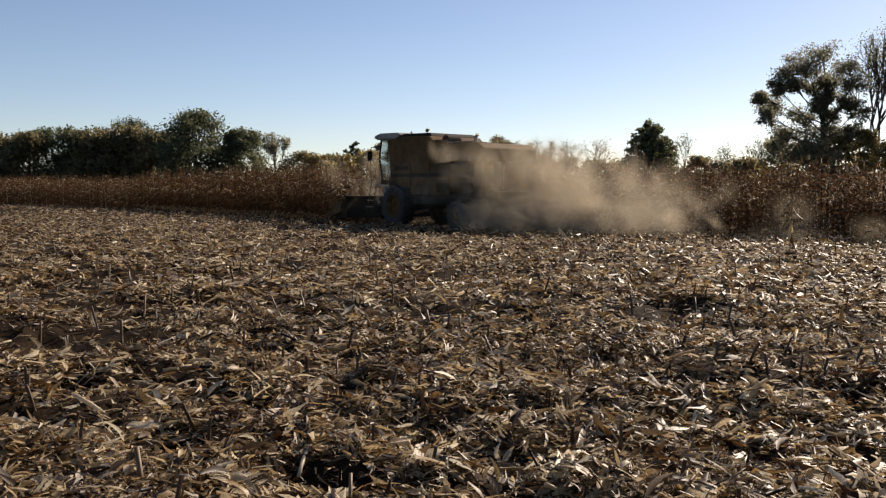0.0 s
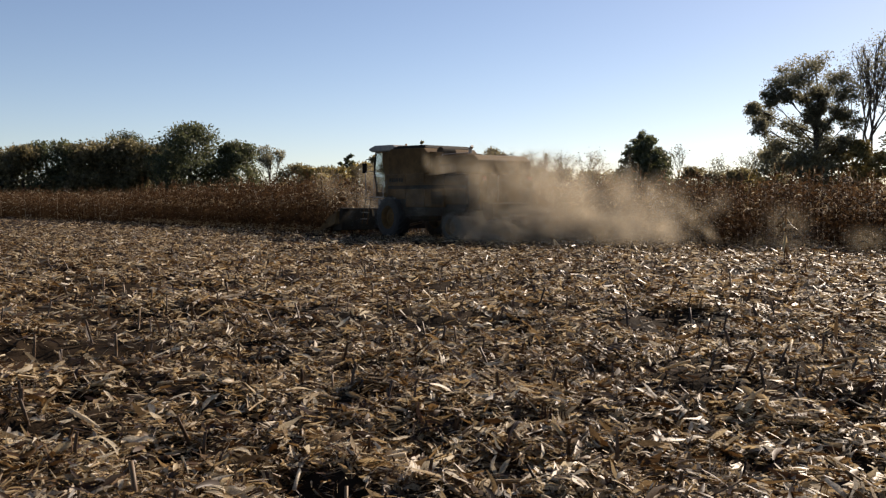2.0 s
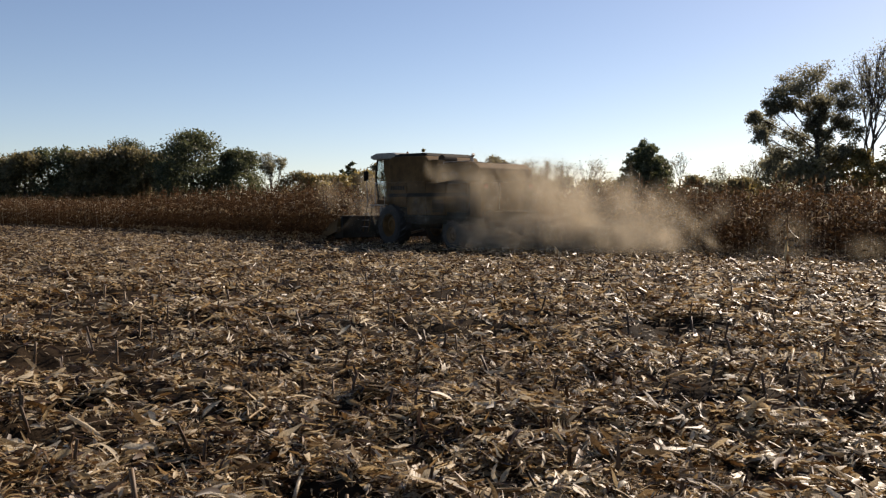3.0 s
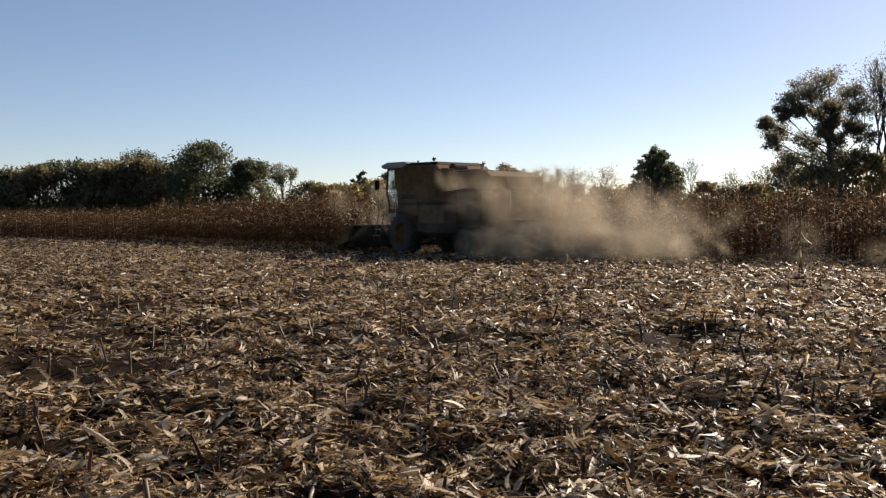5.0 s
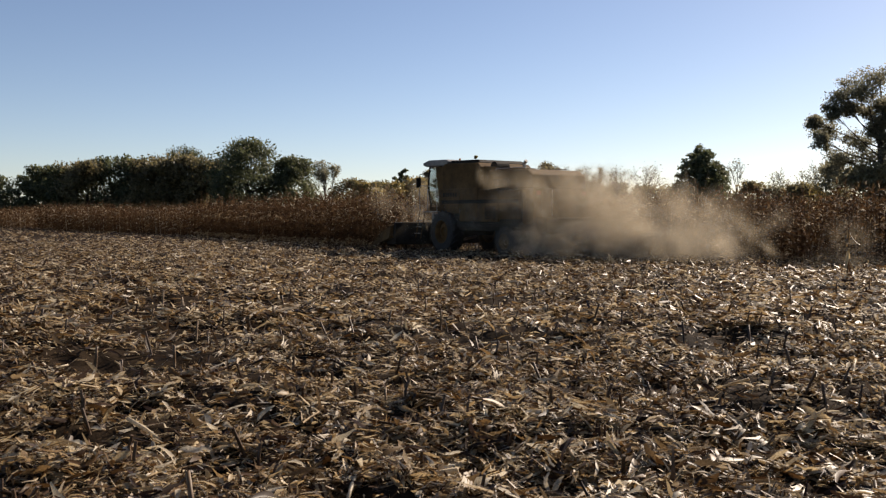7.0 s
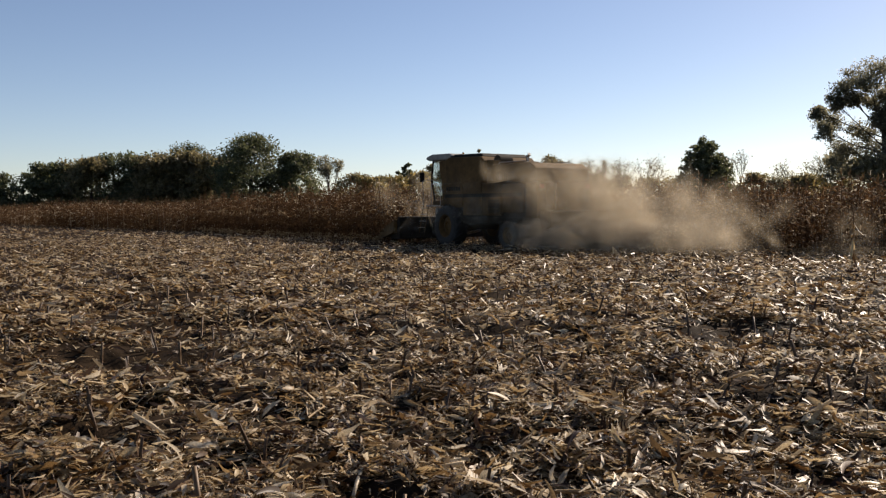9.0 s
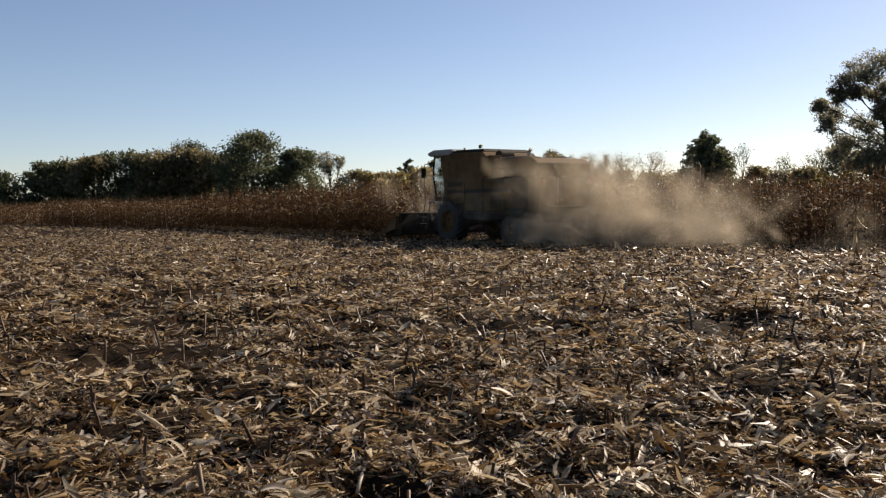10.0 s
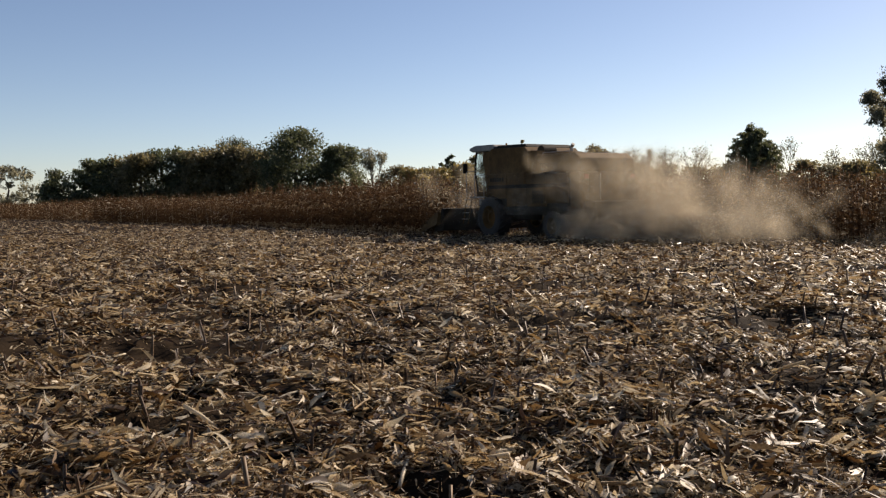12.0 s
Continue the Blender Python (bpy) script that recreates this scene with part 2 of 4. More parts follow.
def stick(length, r, sides=5, bend=0.0):
    v, f = [], []
    for i in range(3):
        t = i / 2
        for k in range(sides):
            a = 2 * math.pi * k / sides
            v.append((length * (t - 0.5), r * math.cos(a), r * math.sin(a) + bend * 4 * t * (1 - t)))
    for i in range(2):
        for k in range(sides):
            f.append((i * sides + k, i * sides + (k + 1) % sides, (i + 1) * sides + (k + 1) % sides, (i + 1) * sides + k))
    for base, flip in ((0, False), (2 * sides, True)):
        for k in range(1, sides - 1, 2):
            q = (base, base + k, base + k + 1, base + min(k + 2, sides - 1))
            f.append(q if len(set(q)) == 4 else (base, base + k, base + k + 1, base + k + 1))
    return np.array(v, dtype=float), np.array([q for q in f if len(set(q)) == 4])


def turn_matrices(yaw, pitch, roll):
    cz, sz, cy, sy, cx, sx = np.cos(yaw), np.sin(yaw), np.cos(pitch), np.sin(pitch), np.cos(roll), np.sin(roll)
    m = np.empty((len(yaw), 3, 3))
    m[:, 0] = np.stack([cz * cy, cz * sy * sx - sz * cx, cz * sy * cx + sz * sx], -1)
    m[:, 1] = np.stack([sz * cy, sz * sy * sx + cz * cx, sz * sy * cx - cz * sx], -1)
    m[:, 2] = np.stack([-sy, cy * sx, cy * cx], -1)
    return m


def scatter(name, shapes, which, places, mats, sizes, material, smooth=False):
    vs, fs, base = [], [], 0
    for k, (v, f) in enumerate(shapes):
        sel = np.where(which == k)[0]
        if not len(sel):
            continue
        w = np.einsum("nij,vj->nvi", mats[sel], v) * sizes[sel, None, None] + places[sel, None, :]
        vs.append(w.reshape(-1, 3))
        fs.append((f[None] + (np.arange(len(sel)) * len(v))[:, None, None]).reshape(-1, f.shape[1]) + base)
        base += len(sel) * len(v)
    return new(name, array_mesh(name, np.concatenate(vs), np.concatenate(fs), material, smooth))


# ---- harvest residue on the stubble ----
def along(x, y):
    dx, dy = x - P0[0], y - P0[1]
    return dx * AHEAD[0] + dy * AHEAD[1], dx * FAR[0] + dy * FAR[1]


def frayed(r, big=1.0):
    """A torn leaf sheath: broad at its root, split into loose strands."""
    L, w = big * r.uniform(0.09, 0.19), big * r.uniform(0.030, 0.055)
    v, f, strands = [], [], r.choice((3, 3, 4))
    wave = r.uniform(-0.5, 0.5)
    for q in range(strands):
        y0, y1 = w * (q / strands - 0.5), w * ((q + 1) / strands - 0.5)
        reach, fan, lift = r.uniform(0.5, 1.0), r.uniform(-0.045, 0.045), r.uniform(-0.012, 0.020)
        b = len(v)
        for i in range(4):
            t = i / 3
            open_up = max(0.0, t - 0.35) / 0.65
            c = (y0 + y1) / 2 + fan * open_up
            hw = (y1 - y0) / 2 * (1 - 0.75 * open_up) * (0.6 + 0.4 * min(1, t * 3))
            x, z = L * (t * reach - 0.4), 0.007 * math.sin(3 * t + wave) + lift * open_up ** 2 + 0.25 * abs(c) * (1 - open_up)
            v += [(x, c - hw, z), (x, c + hw, z + 0.3 * hw)]
        f += [(b + 2 * i, b + 2 * i + 1, b + 2 * i + 3, b + 2 * i + 2) for i in range(3)]
    return np.array(v, dtype=float), np.array(f)


def scrap(r, length, width, segs=2, fold=0.3, bend=0.0):
    """A torn flake of leaf or husk: ragged sides, curved and creased along its middle."""
    v, f = [], []
    sweep, twist = r.uniform(-0.5, 0.5) * length, r.uniform(-0.9, 0.9)
    lead, tail = r.uniform(0.05, 0.55), r.uniform(0.05, 0.4)
    for i in range(segs + 1):
        t = i / segs
        full = lead if i == 0 else tail if i == segs else 1.0
        left, right = (width / 2 * full * r.uniform(0.5, 1.2) for _ in range(2))
        x, z = length * (t - 0.5) * (1 + r.uniform(-0.1, 0.1)), bend * 4 * t * (1 - t) + r.uniform(-0.004, 0.004)
        c, a = sweep * (t - 0.5) ** 2, twist * (t - 0.5)
        ca, sa = math.cos(a), math.sin(a)
        for q, lift in ((-left, fold * left), (0.0, 0.0), (right, fold * right * r.uniform(-0.2, 1.0))):
            v.append((x + (r.uniform(-0.010, 0.010) if q else 0), c + q * ca - lift * sa, z + q * sa + lift * ca))
    for i in range(segs):
        for c in range(2):
            a = 3 * i + c
            f.append((a, a + 1, a + 4, a + 3))
    return np.array(v, dtype=float), np.array(f)


def residue_shapes():
    r = random.Random(3)
    shapes = []
    for k in range(12):
        shapes.append(scrap(r, r.uniform(0.04, 0.10), r.uniform(0.012, 0.034), 2, r.uniform(-0.5, 0.6), r.uniform(-0.01, 0.01)))
    for k in range(10):
        shapes.append(scrap(r, r.uniform(0.11, 0.23), r.uniform(0.020, 0.046), 4, r.uniform(-0.6, 0.7), r.uniform(-0.02, 0.025)))
    for k in range(8):
        shapes.append(frayed(r, r.uniform(0.8, 1.25)))
    for k in range(4):
        shapes.append(stick(r.uniform(0.08, 0.22), r.uniform(0.006, 0.011), 5, r.uniform(0, 0.008)))
    for k in range(8):
        shapes.append(ribbon(r.uniform(0.04, 0.13), r.uniform(0.004, 0.010), r.uniform(-0.004, 0.006), r.uniform(-0.8, 0.8), 1))
    return shapes


SHAPES = residue_shapes()
SMALL = [ribbon(0.15, 0.045, 0.02, 0.6, 1), ribbon(0.19, 0.034, 0.02, -0.9, 1), ribbon(0.12, 0.062, 0.0, 0.4, 1), ribbon(0.12, 0.020, 0.0, 1.2, 1), ribbon(0.08, 0.05, 0.0, -0.7, 1)]


def sow(count, r0, r1, half, power=1.0):
    """Random places in the sector before the camera, more of them near."""
    u = rng.random(count)
    r = r0 * (r1 / r0) ** (u ** power)
    a = np.radians(rng.uniform(-half, half, count))
    return r * np.sin(a), r * np.cos(a)


def litter(name, shapes, weights, count, r0, r1, half, power, lift, tilt, size):
    x, y = sow(count, r0, r1, half, power)
    s, n = along(x, y)
    cut = (n < -2.0) | ((s < 4.5) & (n < 4.8))
    heap = bumps(x, y, 1.3, 11) * 0.35 + bumps(x, y, 0.55, 13) * 0.35 + bumps(x, y, 0.25, 12) * 0.30
    r = np.hypot(x, y)
    worn = np.clip((r - 7.0) / 3.0, 0, 1) * np.clip((22 - r) / 6.0, 0, 1)  # a more trampled stretch
    heap = heap - 0.09 * worn + 0.06 * np.clip((7.5 - r) / 2, 0, 1) + 3.0 * spread(DRIFTS, x, y) - 3.5 * spread(HOLLOWS, x, y)
    keep = cut & (rng.random(count) < np.clip((heap - 0.27) * 4.2, 0.15, 1))
    x, y, heap = x[keep], y[keep], heap[keep]
    m = len(x)
    z = ground_z(x, y) + 0.006 + rng.random(m) ** 1.6 * lift * np.clip(heap * 1.9 - 0.3, 0.12, 1.3)
    mats = turn_matrices(rng.uniform(0, 6.283, m), np.clip(rng.normal(0, tilt * 0.6, m), -0.95, 0.95), rng.normal(0, tilt * 1.2, m))
    which = rng.choice(len(shapes), m, p=np.array(weights) / sum(weights))
    return scatter(name, shapes, which, np.stack([x, y, z], -1), mats, rng.uniform(0.7, 1.3, m) * size, M_RESIDUE)


WEIGHTS = [2.8] * 12 + [1.9] * 10 + [2.8] * 8 + [0.6] * 4 + [5.0] * 8
tagged(litter("crop_residue", SHAPES, WEIGHTS, 140000, 3.0, 15.0, 36, 0.8, 0.12, 0.56, 0.95),
       "pale dry maize leaves, husks and chopped stalks strewn over soil", "crop residue", kind="stuff")
tagged(litter("crop_residue", SMALL, [3, 3, 2, 3, 2], 130000, 12.0, 48.0, 36, 0.85, 0.22, 0.48, 1.25),
       "straw-coloured maize litter thinning out across the cut field", "crop residue", kind="stuff")
tagged(litter("crop_residue", SMALL, [3, 3, 2, 3, 2], 40000, 0.5, 40.0, 180, 0.7, 0.08, 0.3, 1.1),
       "thin dry maize litter all over the trampled soil", "crop residue", kind="stuff")
tagged(litter("crop_residue", SMALL, [3, 3, 2, 3, 2], 50000, 46.0, 150.0, 40, 1.0, 0.12, 0.34, 1.9),
       "far pale maize litter along the edge of the standing crop", "crop residue", kind="stuff")


def build_pieces():
    """Single husks, leaves and stalk ends that lie on top, as pieces of the ground."""
    r = random.Random(9)
    kinds = []
    for k in range(6):
        kinds.append(("husk", *frayed(r, r.uniform(0.9, 1.3))))
    for k in range(6):
        kinds.append(("dry_leaf", *scrap(r, r.uniform(0.20, 0.34), r.uniform(0.030, 0.060), 5, r.uniform(-0.4, 0.6), r.uniform(-0.01, 0.03))))
    for k in range(4):
        kinds.append(("stalk_piece", *stick(r.uniform(0.18, 0.34), r.uniform(0.011, 0.016), 6, r.uniform(0, 0.015))))
    meshes = [(nm, array_mesh(nm, v, f, M_PIECE, True)) for nm, v, f in kinds]
    for k in range(290):
        d, az = 4.3 * (11.5 / 4.3) ** (r.random() ** 0.9), r.uniform(-31, 27)
        x, y = bearing(az, d)
        z = float(ground_z(np.array([x]), np.array([y]))[0]) + r.uniform(0.025, 0.06)
        nm, me = meshes[r.randrange(len(meshes))]
        ob = new(nm, me)
        ob.matrix_world = pose(x, y, z, r.gauss(0, 22), r.gauss(0, 16), r.uniform(0, 360))
        ob.parent = ground


def stub_mesh(k):
    r = random.Random(40 + k)
    h = r.uniform(0.14, 0.27)
    bm = tube([(0, 0, -0.03), (r.uniform(-0.01, 0.01), 0, h * 0.5), (r.uniform(-0.02, 0.02), r.uniform(-0.02, 0.02), h)],
              [0.013, 0.0115, 0.0105], 6)
    # torn sheath leaning off the stem
    for q in range(2):
        a, hh = r.uniform(0, 6.28), h * r.uniform(0.5, 1.05)
        c, s = math.cos(a), math.sin(a)
        w = 0.008
        p = [bm.verts.new(v) for v in ((c * 0.01 - s * w, s * 0.01 + c * w, 0.02), (c * 0.01 + s * w, s * 0.01 - c * w, 0.02),
                                       (c * 0.035 + s * w * 0.6, s * 0.035 - c * w * 0.6, hh), (c * 0.03 - s * w * 0.6, s * 0.03 + c * w * 0.6, hh))]
        bm.faces.new(p)
    me = bpy.data.meshes.new("stubble_stem")
    bm.to_mesh(me)
    bm.free()
    me.materials.append(M_STUB)
    return me


def build_stubble():
    """Cut stems in drilled rows: the nearest as things, the far ones joined."""
    r = random.Random(21)
    meshes = [stub_mesh(k) for k in range(8)]
    near, far = [], []
    for row in range(-60, 7):
        n = row * 0.75 - 0.2
        s = -60.0
        while s < 40:
            s += r.uniform(0.16, 0.34)
            if r.random() < 0.62:
                continue
            p = P0 + AHEAD * s + FAR * (n + r.gauss(0, 0.03))
            d, az = math.hypot(*p), math.degrees(math.atan2(p[0], p[1]))
            if abs(az) > 34 or d < 3.9 or (n > -2.4 and s > 4.5):
                continue
            if d < 9.5 and r.random() < 0.75:
                near.append(p)
            elif d < 42:
                far.append(p)
    r.shuffle(near)
    for p in near[:190]:
        ob = new("stubble_stem", meshes[r.randrange(8)])
        ob.matrix_world = pose(p[0], p[1], float(ground_z(p[:1], p[1:])[0]), r.gauss(0, 13), r.gauss(0, 13), r.uniform(0, 360))
        tagged(ob, "short brown cut maize stem standing in the soil", "maize stubble", "stubble rows")
    pts = np.array(far + near[190:])
    a = stick(0.24, 0.012, 4)
    up = (np.stack([-a[0][:, 2], a[0][:, 1], a[0][:, 0] + 0.10], -1), a[1])
    b = ribbon(0.24, 0.035, 0.03, 0.5, 2)
    up2 = (np.stack([-b[0][:, 2], b[0][:, 1], b[0][:, 0] + 0.10], -1), b[1])
    m = len(pts)
    ob = scatter("stubble", [up, up2], rng.choice(2, m, p=[0.6, 0.4]), np.column_stack([pts, ground_z(pts[:, 0], pts[:, 1])]),
                 turn_matrices(rng.uniform(0, 6.28, m), rng.normal(0, 0.25, m), rng.normal(0, 0.25, m)), rng.uniform(0.7, 1.3, m), M_STUB)
    tagged(ob, "rows of short brown maize stubble running across the field", "maize stubble", kind="stuff")


build_stubble()


# ---- standing maize ----
def corn_plant(seed, fine=True):
    r = random.Random(seed)
    V, F = [], []

    def add(v, f):
        b = len(V)
        V.extend(v)
        F.extend([tuple(b + i for i in q) for q in f])

    h = r.uniform(2.0, 2.45)
    sides = 4 if fine else 3
    lean = (r.uniform(-0.10, 0.10), r.uniform(-0.10, 0.10))
    rings, lv = 3, []
    for i in range(rings + 1):
        t = i / rings
        rad = 0.013 * (1 - 0.65 * t)
        for k in range(sides):
            a = 6.283 * k / sides
            lv.append((lean[0] * t * t + rad * math.cos(a), lean[1] * t * t + rad * math.sin(a), h * t - 0.02))
    add(lv, [(i * sides + k, i * sides + (k + 1) % sides, (i + 1) * sides + (k + 1) % sides, (i + 1) * sides + k) for i in range(rings) for k in range(sides)])
    plane = r.uniform(0, 3.14)
    leaves = 16 if fine else 11
    for q in range(leaves):
        t0 = 0.07 + 0.86 * q / (leaves - 1)
        a = plane + (q % 2) * 3.14 + r.uniform(-0.6, 0.6)
        c, s = math.cos(a), math.sin(a)
        L, w = r.uniform(0.35, 0.66) * (1.15 - 0.45 * t0), r.uniform(0.045, 0.085)
        segs = 4 if fine else 2
        up0, droop = r.uniform(0.5, 1.1), r.uniform(1.6, 3.4)
        x, z, v = 0.0, h * t0, []
        for i in range(segs + 1):
            t = i / segs
            ww = w * (1 - 0.85 * t ** 1.5) / 2
            tw = r.uniform(-0.5, 0.5) + t * 1.2
            bx, by = lean[0] * t0 * t0, lean[1] * t0 * t0
            v.append((bx + c * x - s * ww * math.cos(tw), by + s * x + c * ww * math.cos(tw), z + ww * math.sin(tw)))
            v.append((bx + c * x + s * ww * math.cos(tw), by + s * x - c * ww * math.cos(tw), z - ww * math.sin(tw)))
            ang = up0 - droop * (t + 0.12)
            x += L / segs * max(math.cos(ang), 0.05)
            z += L / segs * math.sin(ang)
        add(v, [(2 * i, 2 * i + 1, 2 * i + 3, 2 * i + 2) for i in range(segs)])
    for q in range(5 if fine else 3):  # tassel
        a, L = r.uniform(0, 6.28), r.uniform(0.12, 0.24)
        c, s, sp = math.cos(a), math.sin(a), r.uniform(0.03, 0.11)
        x0, y0 = lean
        add([(x0 - s * 0.006, y0 + c * 0.006, h - 0.05), (x0 + s * 0.006, y0 - c * 0.006, h - 0.05),
             (x0 + c * sp + s * 0.005, y0 + s * sp - c * 0.005, h - 0.05 + L), (x0 + c * sp - s * 0.005, y0 + s * sp + c * 0.005, h - 0.05 + L)], [(0, 1, 2, 3)])
    if fine:  # ear in its pale husk, hanging outwards
        a, z0 = r.uniform(0, 6.28), r.uniform(0.85, 1.25)
        c, s, v = math.cos(a), math.sin(a), []
        for i, (d, rad) in enumerate(((0.02, 0.012), (0.09, 0.028), (0.18, 0.026), (0.26, 0.006))):
            for k in range(5):
                b = 6.283 * k / 5
                v.append((c * (d * 0.6 + 0.01) - s * rad * math.cos(b), s * (d * 0.6 + 0.01) + c * rad * math.cos(b), z0 - 0.5 * d + rad * math.sin(b)))
        add(v, [(i * 5 + k, i * 5 + (k + 1) % 5, (i + 1) * 5 + (k + 1) % 5, (i + 1) * 5 + k) for i in range(3) for k in range(5)])
    return np.array(V), np.array(F)


FINE = [corn_plant(100 + k) for k in range(12)]
PLAIN = [corn_plant(200 + k, False) for k in range(8)]


def edge_n(s):
    """Where the standing crop begins, across the driving line."""
    if s < 4.9:
        return 4.9
    return -2.35 - 0.17 * max(s - 34, 0)


def plant_rows():
    fine, plain, singles = [], [], 0
    r = random.Random(5)
    single = [array_mesh("maize_plant", v, f, M_CORN) for v, f in FINE]
    s = -42.0
    while s < 135:
        dense = s < 62
        step = 0.17 if dense else 0.34
        s += step
        n0 = edge_n(s)
        for row in range(18):
            n = n0 + row * 0.75
            gap = 0.03 if row < 6 else (0.35 if row < 10 else 0.75)
            if r.random() < gap:
                continue
            p = P0 + AHEAD * (s + r.uniform(-0.08, 0.08)) + FAR * (n + r.gauss(0, 0.05))
            if row == 0 and -15 < s < 30 and singles < 290:
                singles += 1
                ob = new("maize_plant", single[singles % len(single)])
                k = r.gauss(1.0, 0.07)
                ob.matrix_world = pose(p[0], p[1], float(ground_z(p[:1], p[1:])[0]), r.gauss(0, 3.5), r.gauss(0, 3.5), r.uniform(0, 360)) @ Matrix.Diagonal((k, k, k, 1))
                tagged(ob, "tall dry brown maize plant in the front row", "maize plant", "front row of maize")
                continue
            (fine if row < 3 and dense else plain).append(p)
    for name, pts, kinds, text in (("maize_crop", fine, FINE, "tall dry brown maize standing along the cut edge"),
                                   ("maize_crop", plain, PLAIN, "dense dry maize stand stretching back from the field edge")):
        pts = np.array(pts)
        m = len(pts)
        size = rng.normal(1.0, 0.07, m) * (1 - 0.14 * np.clip((along(pts[:, 0], pts[:, 1])[0] - 18) / 22, 0, 1)) * (0.93 + 0.16 * bumps(pts[:, 0], pts[:, 1], 4.0, 5))
        ob = scatter(name, kinds, rng.integers(0, len(kinds), m), np.column_stack([pts, ground_z(pts[:, 0], pts[:, 1])]),
                     turn_matrices(rng.uniform(0, 6.28, m), rng.normal(0, 0.06, m), rng.normal(0, 0.06, m)), size, M_CORN)
        tagged(ob, text, "maize", kind="stuff")


plant_rows()


def lone_stalk(az, d, height, lean, seed, label):
    r = random.Random(seed)
    x, y = bearing(az, d)
    root = new("maize_stalk")
    root.matrix_world = pose(x, y, float(ground_z(np.array([x]), np.array([y]))[0]), 0, 0, r.uniform(0, 360))
    top = Vector((lean, 0, height))
    part("stem", tube([(0, 0, -0.04), top * 0.4 + Vector((0.02, 0.01, 0)), top * 0.75, top], [0.018, 0.016, 0.013, 0.007], 6), M_PIECE, root)
    for q in range(max(2, int(height * 9))):
        t = r.uniform(0.12, 0.97)
        v, f = ribbon(r.uniform(0.25, 0.5), r.uniform(0.035, 0.065), -0.05, r.uniform(-1.5, 1.5), 5)
        v[:, 0] += -v[:, 0].min()
        a = r.uniform(0.6, 1.35)
        rot = np.array(Euler((r.uniform(-0.3, 0.3), a, r.uniform(0, 6.28))).to_matrix())
        leaf = new("leaf", array_mesh("leaf", v @ rot.T + np.array(top * t), f, M_PIECE, True))
        leaf.parent = root
    tagged(root, label, "maize stalk")


lone_stalk(21.4, 22.4, 1.42, 0.05, 1, "single dry maize stalk still standing with hanging leaves")
lone_stalk(18.2, 23.5, 0.42, -0.16, 2, "broken leaning maize stalk among the stubble")
lone_stalk(24.0, 22.8, 0.40, 0.14, 3, "short snapped maize stalk sticking out of stubble")
lone_stalk(12.3, 28.5, 0.42, -0.5, 4, "bent maize stalk lying half over in stubble")
lone_stalk(8.0, 28.5, 0.34, 0.45, 5, "snapped maize stalk leaning over the litter")
lone_stalk(10.3, 28.5, 0.42, -0.35, 6, "broken maize stalk with a torn leaf in litter")


# ---- trees ----
def crown_mesh(name, centres, radii, per, leaf, material, seed):
    g = np.random.default_rng(seed)
    C = np.repeat(centres, per, axis=0)
    R = np.repeat(radii, per)
    d = g.normal(size=(len(C), 3))
    d /= np.linalg.norm(d, axis=1)[:, None]
    p = C + d * (R * g.random(len(C)) ** 0.4 * g.uniform(0.6, 1.3, len(C)))[:, None] * np.array((1, 1, 0.8))
    u = g.normal(size=(len(C), 3))
    u /= np.linalg.norm(u, axis=1)[:, None]
    w = np.cross(u, g.normal(size=(len(C), 3)))
    w /= np.linalg.norm(w, axis=1)[:, None]
    sz = (leaf * g.uniform(0.55, 1.35, len(C)))[:, None]
    V = np.stack([p - u * sz * 0.6, p + w * sz * 0.32, p + u * sz * 0.6, p - w * sz * 0.32], 1).reshape(-1, 3)
    return array_mesh(name, V, np.arange(len(V)).reshape(-1, 4), material)


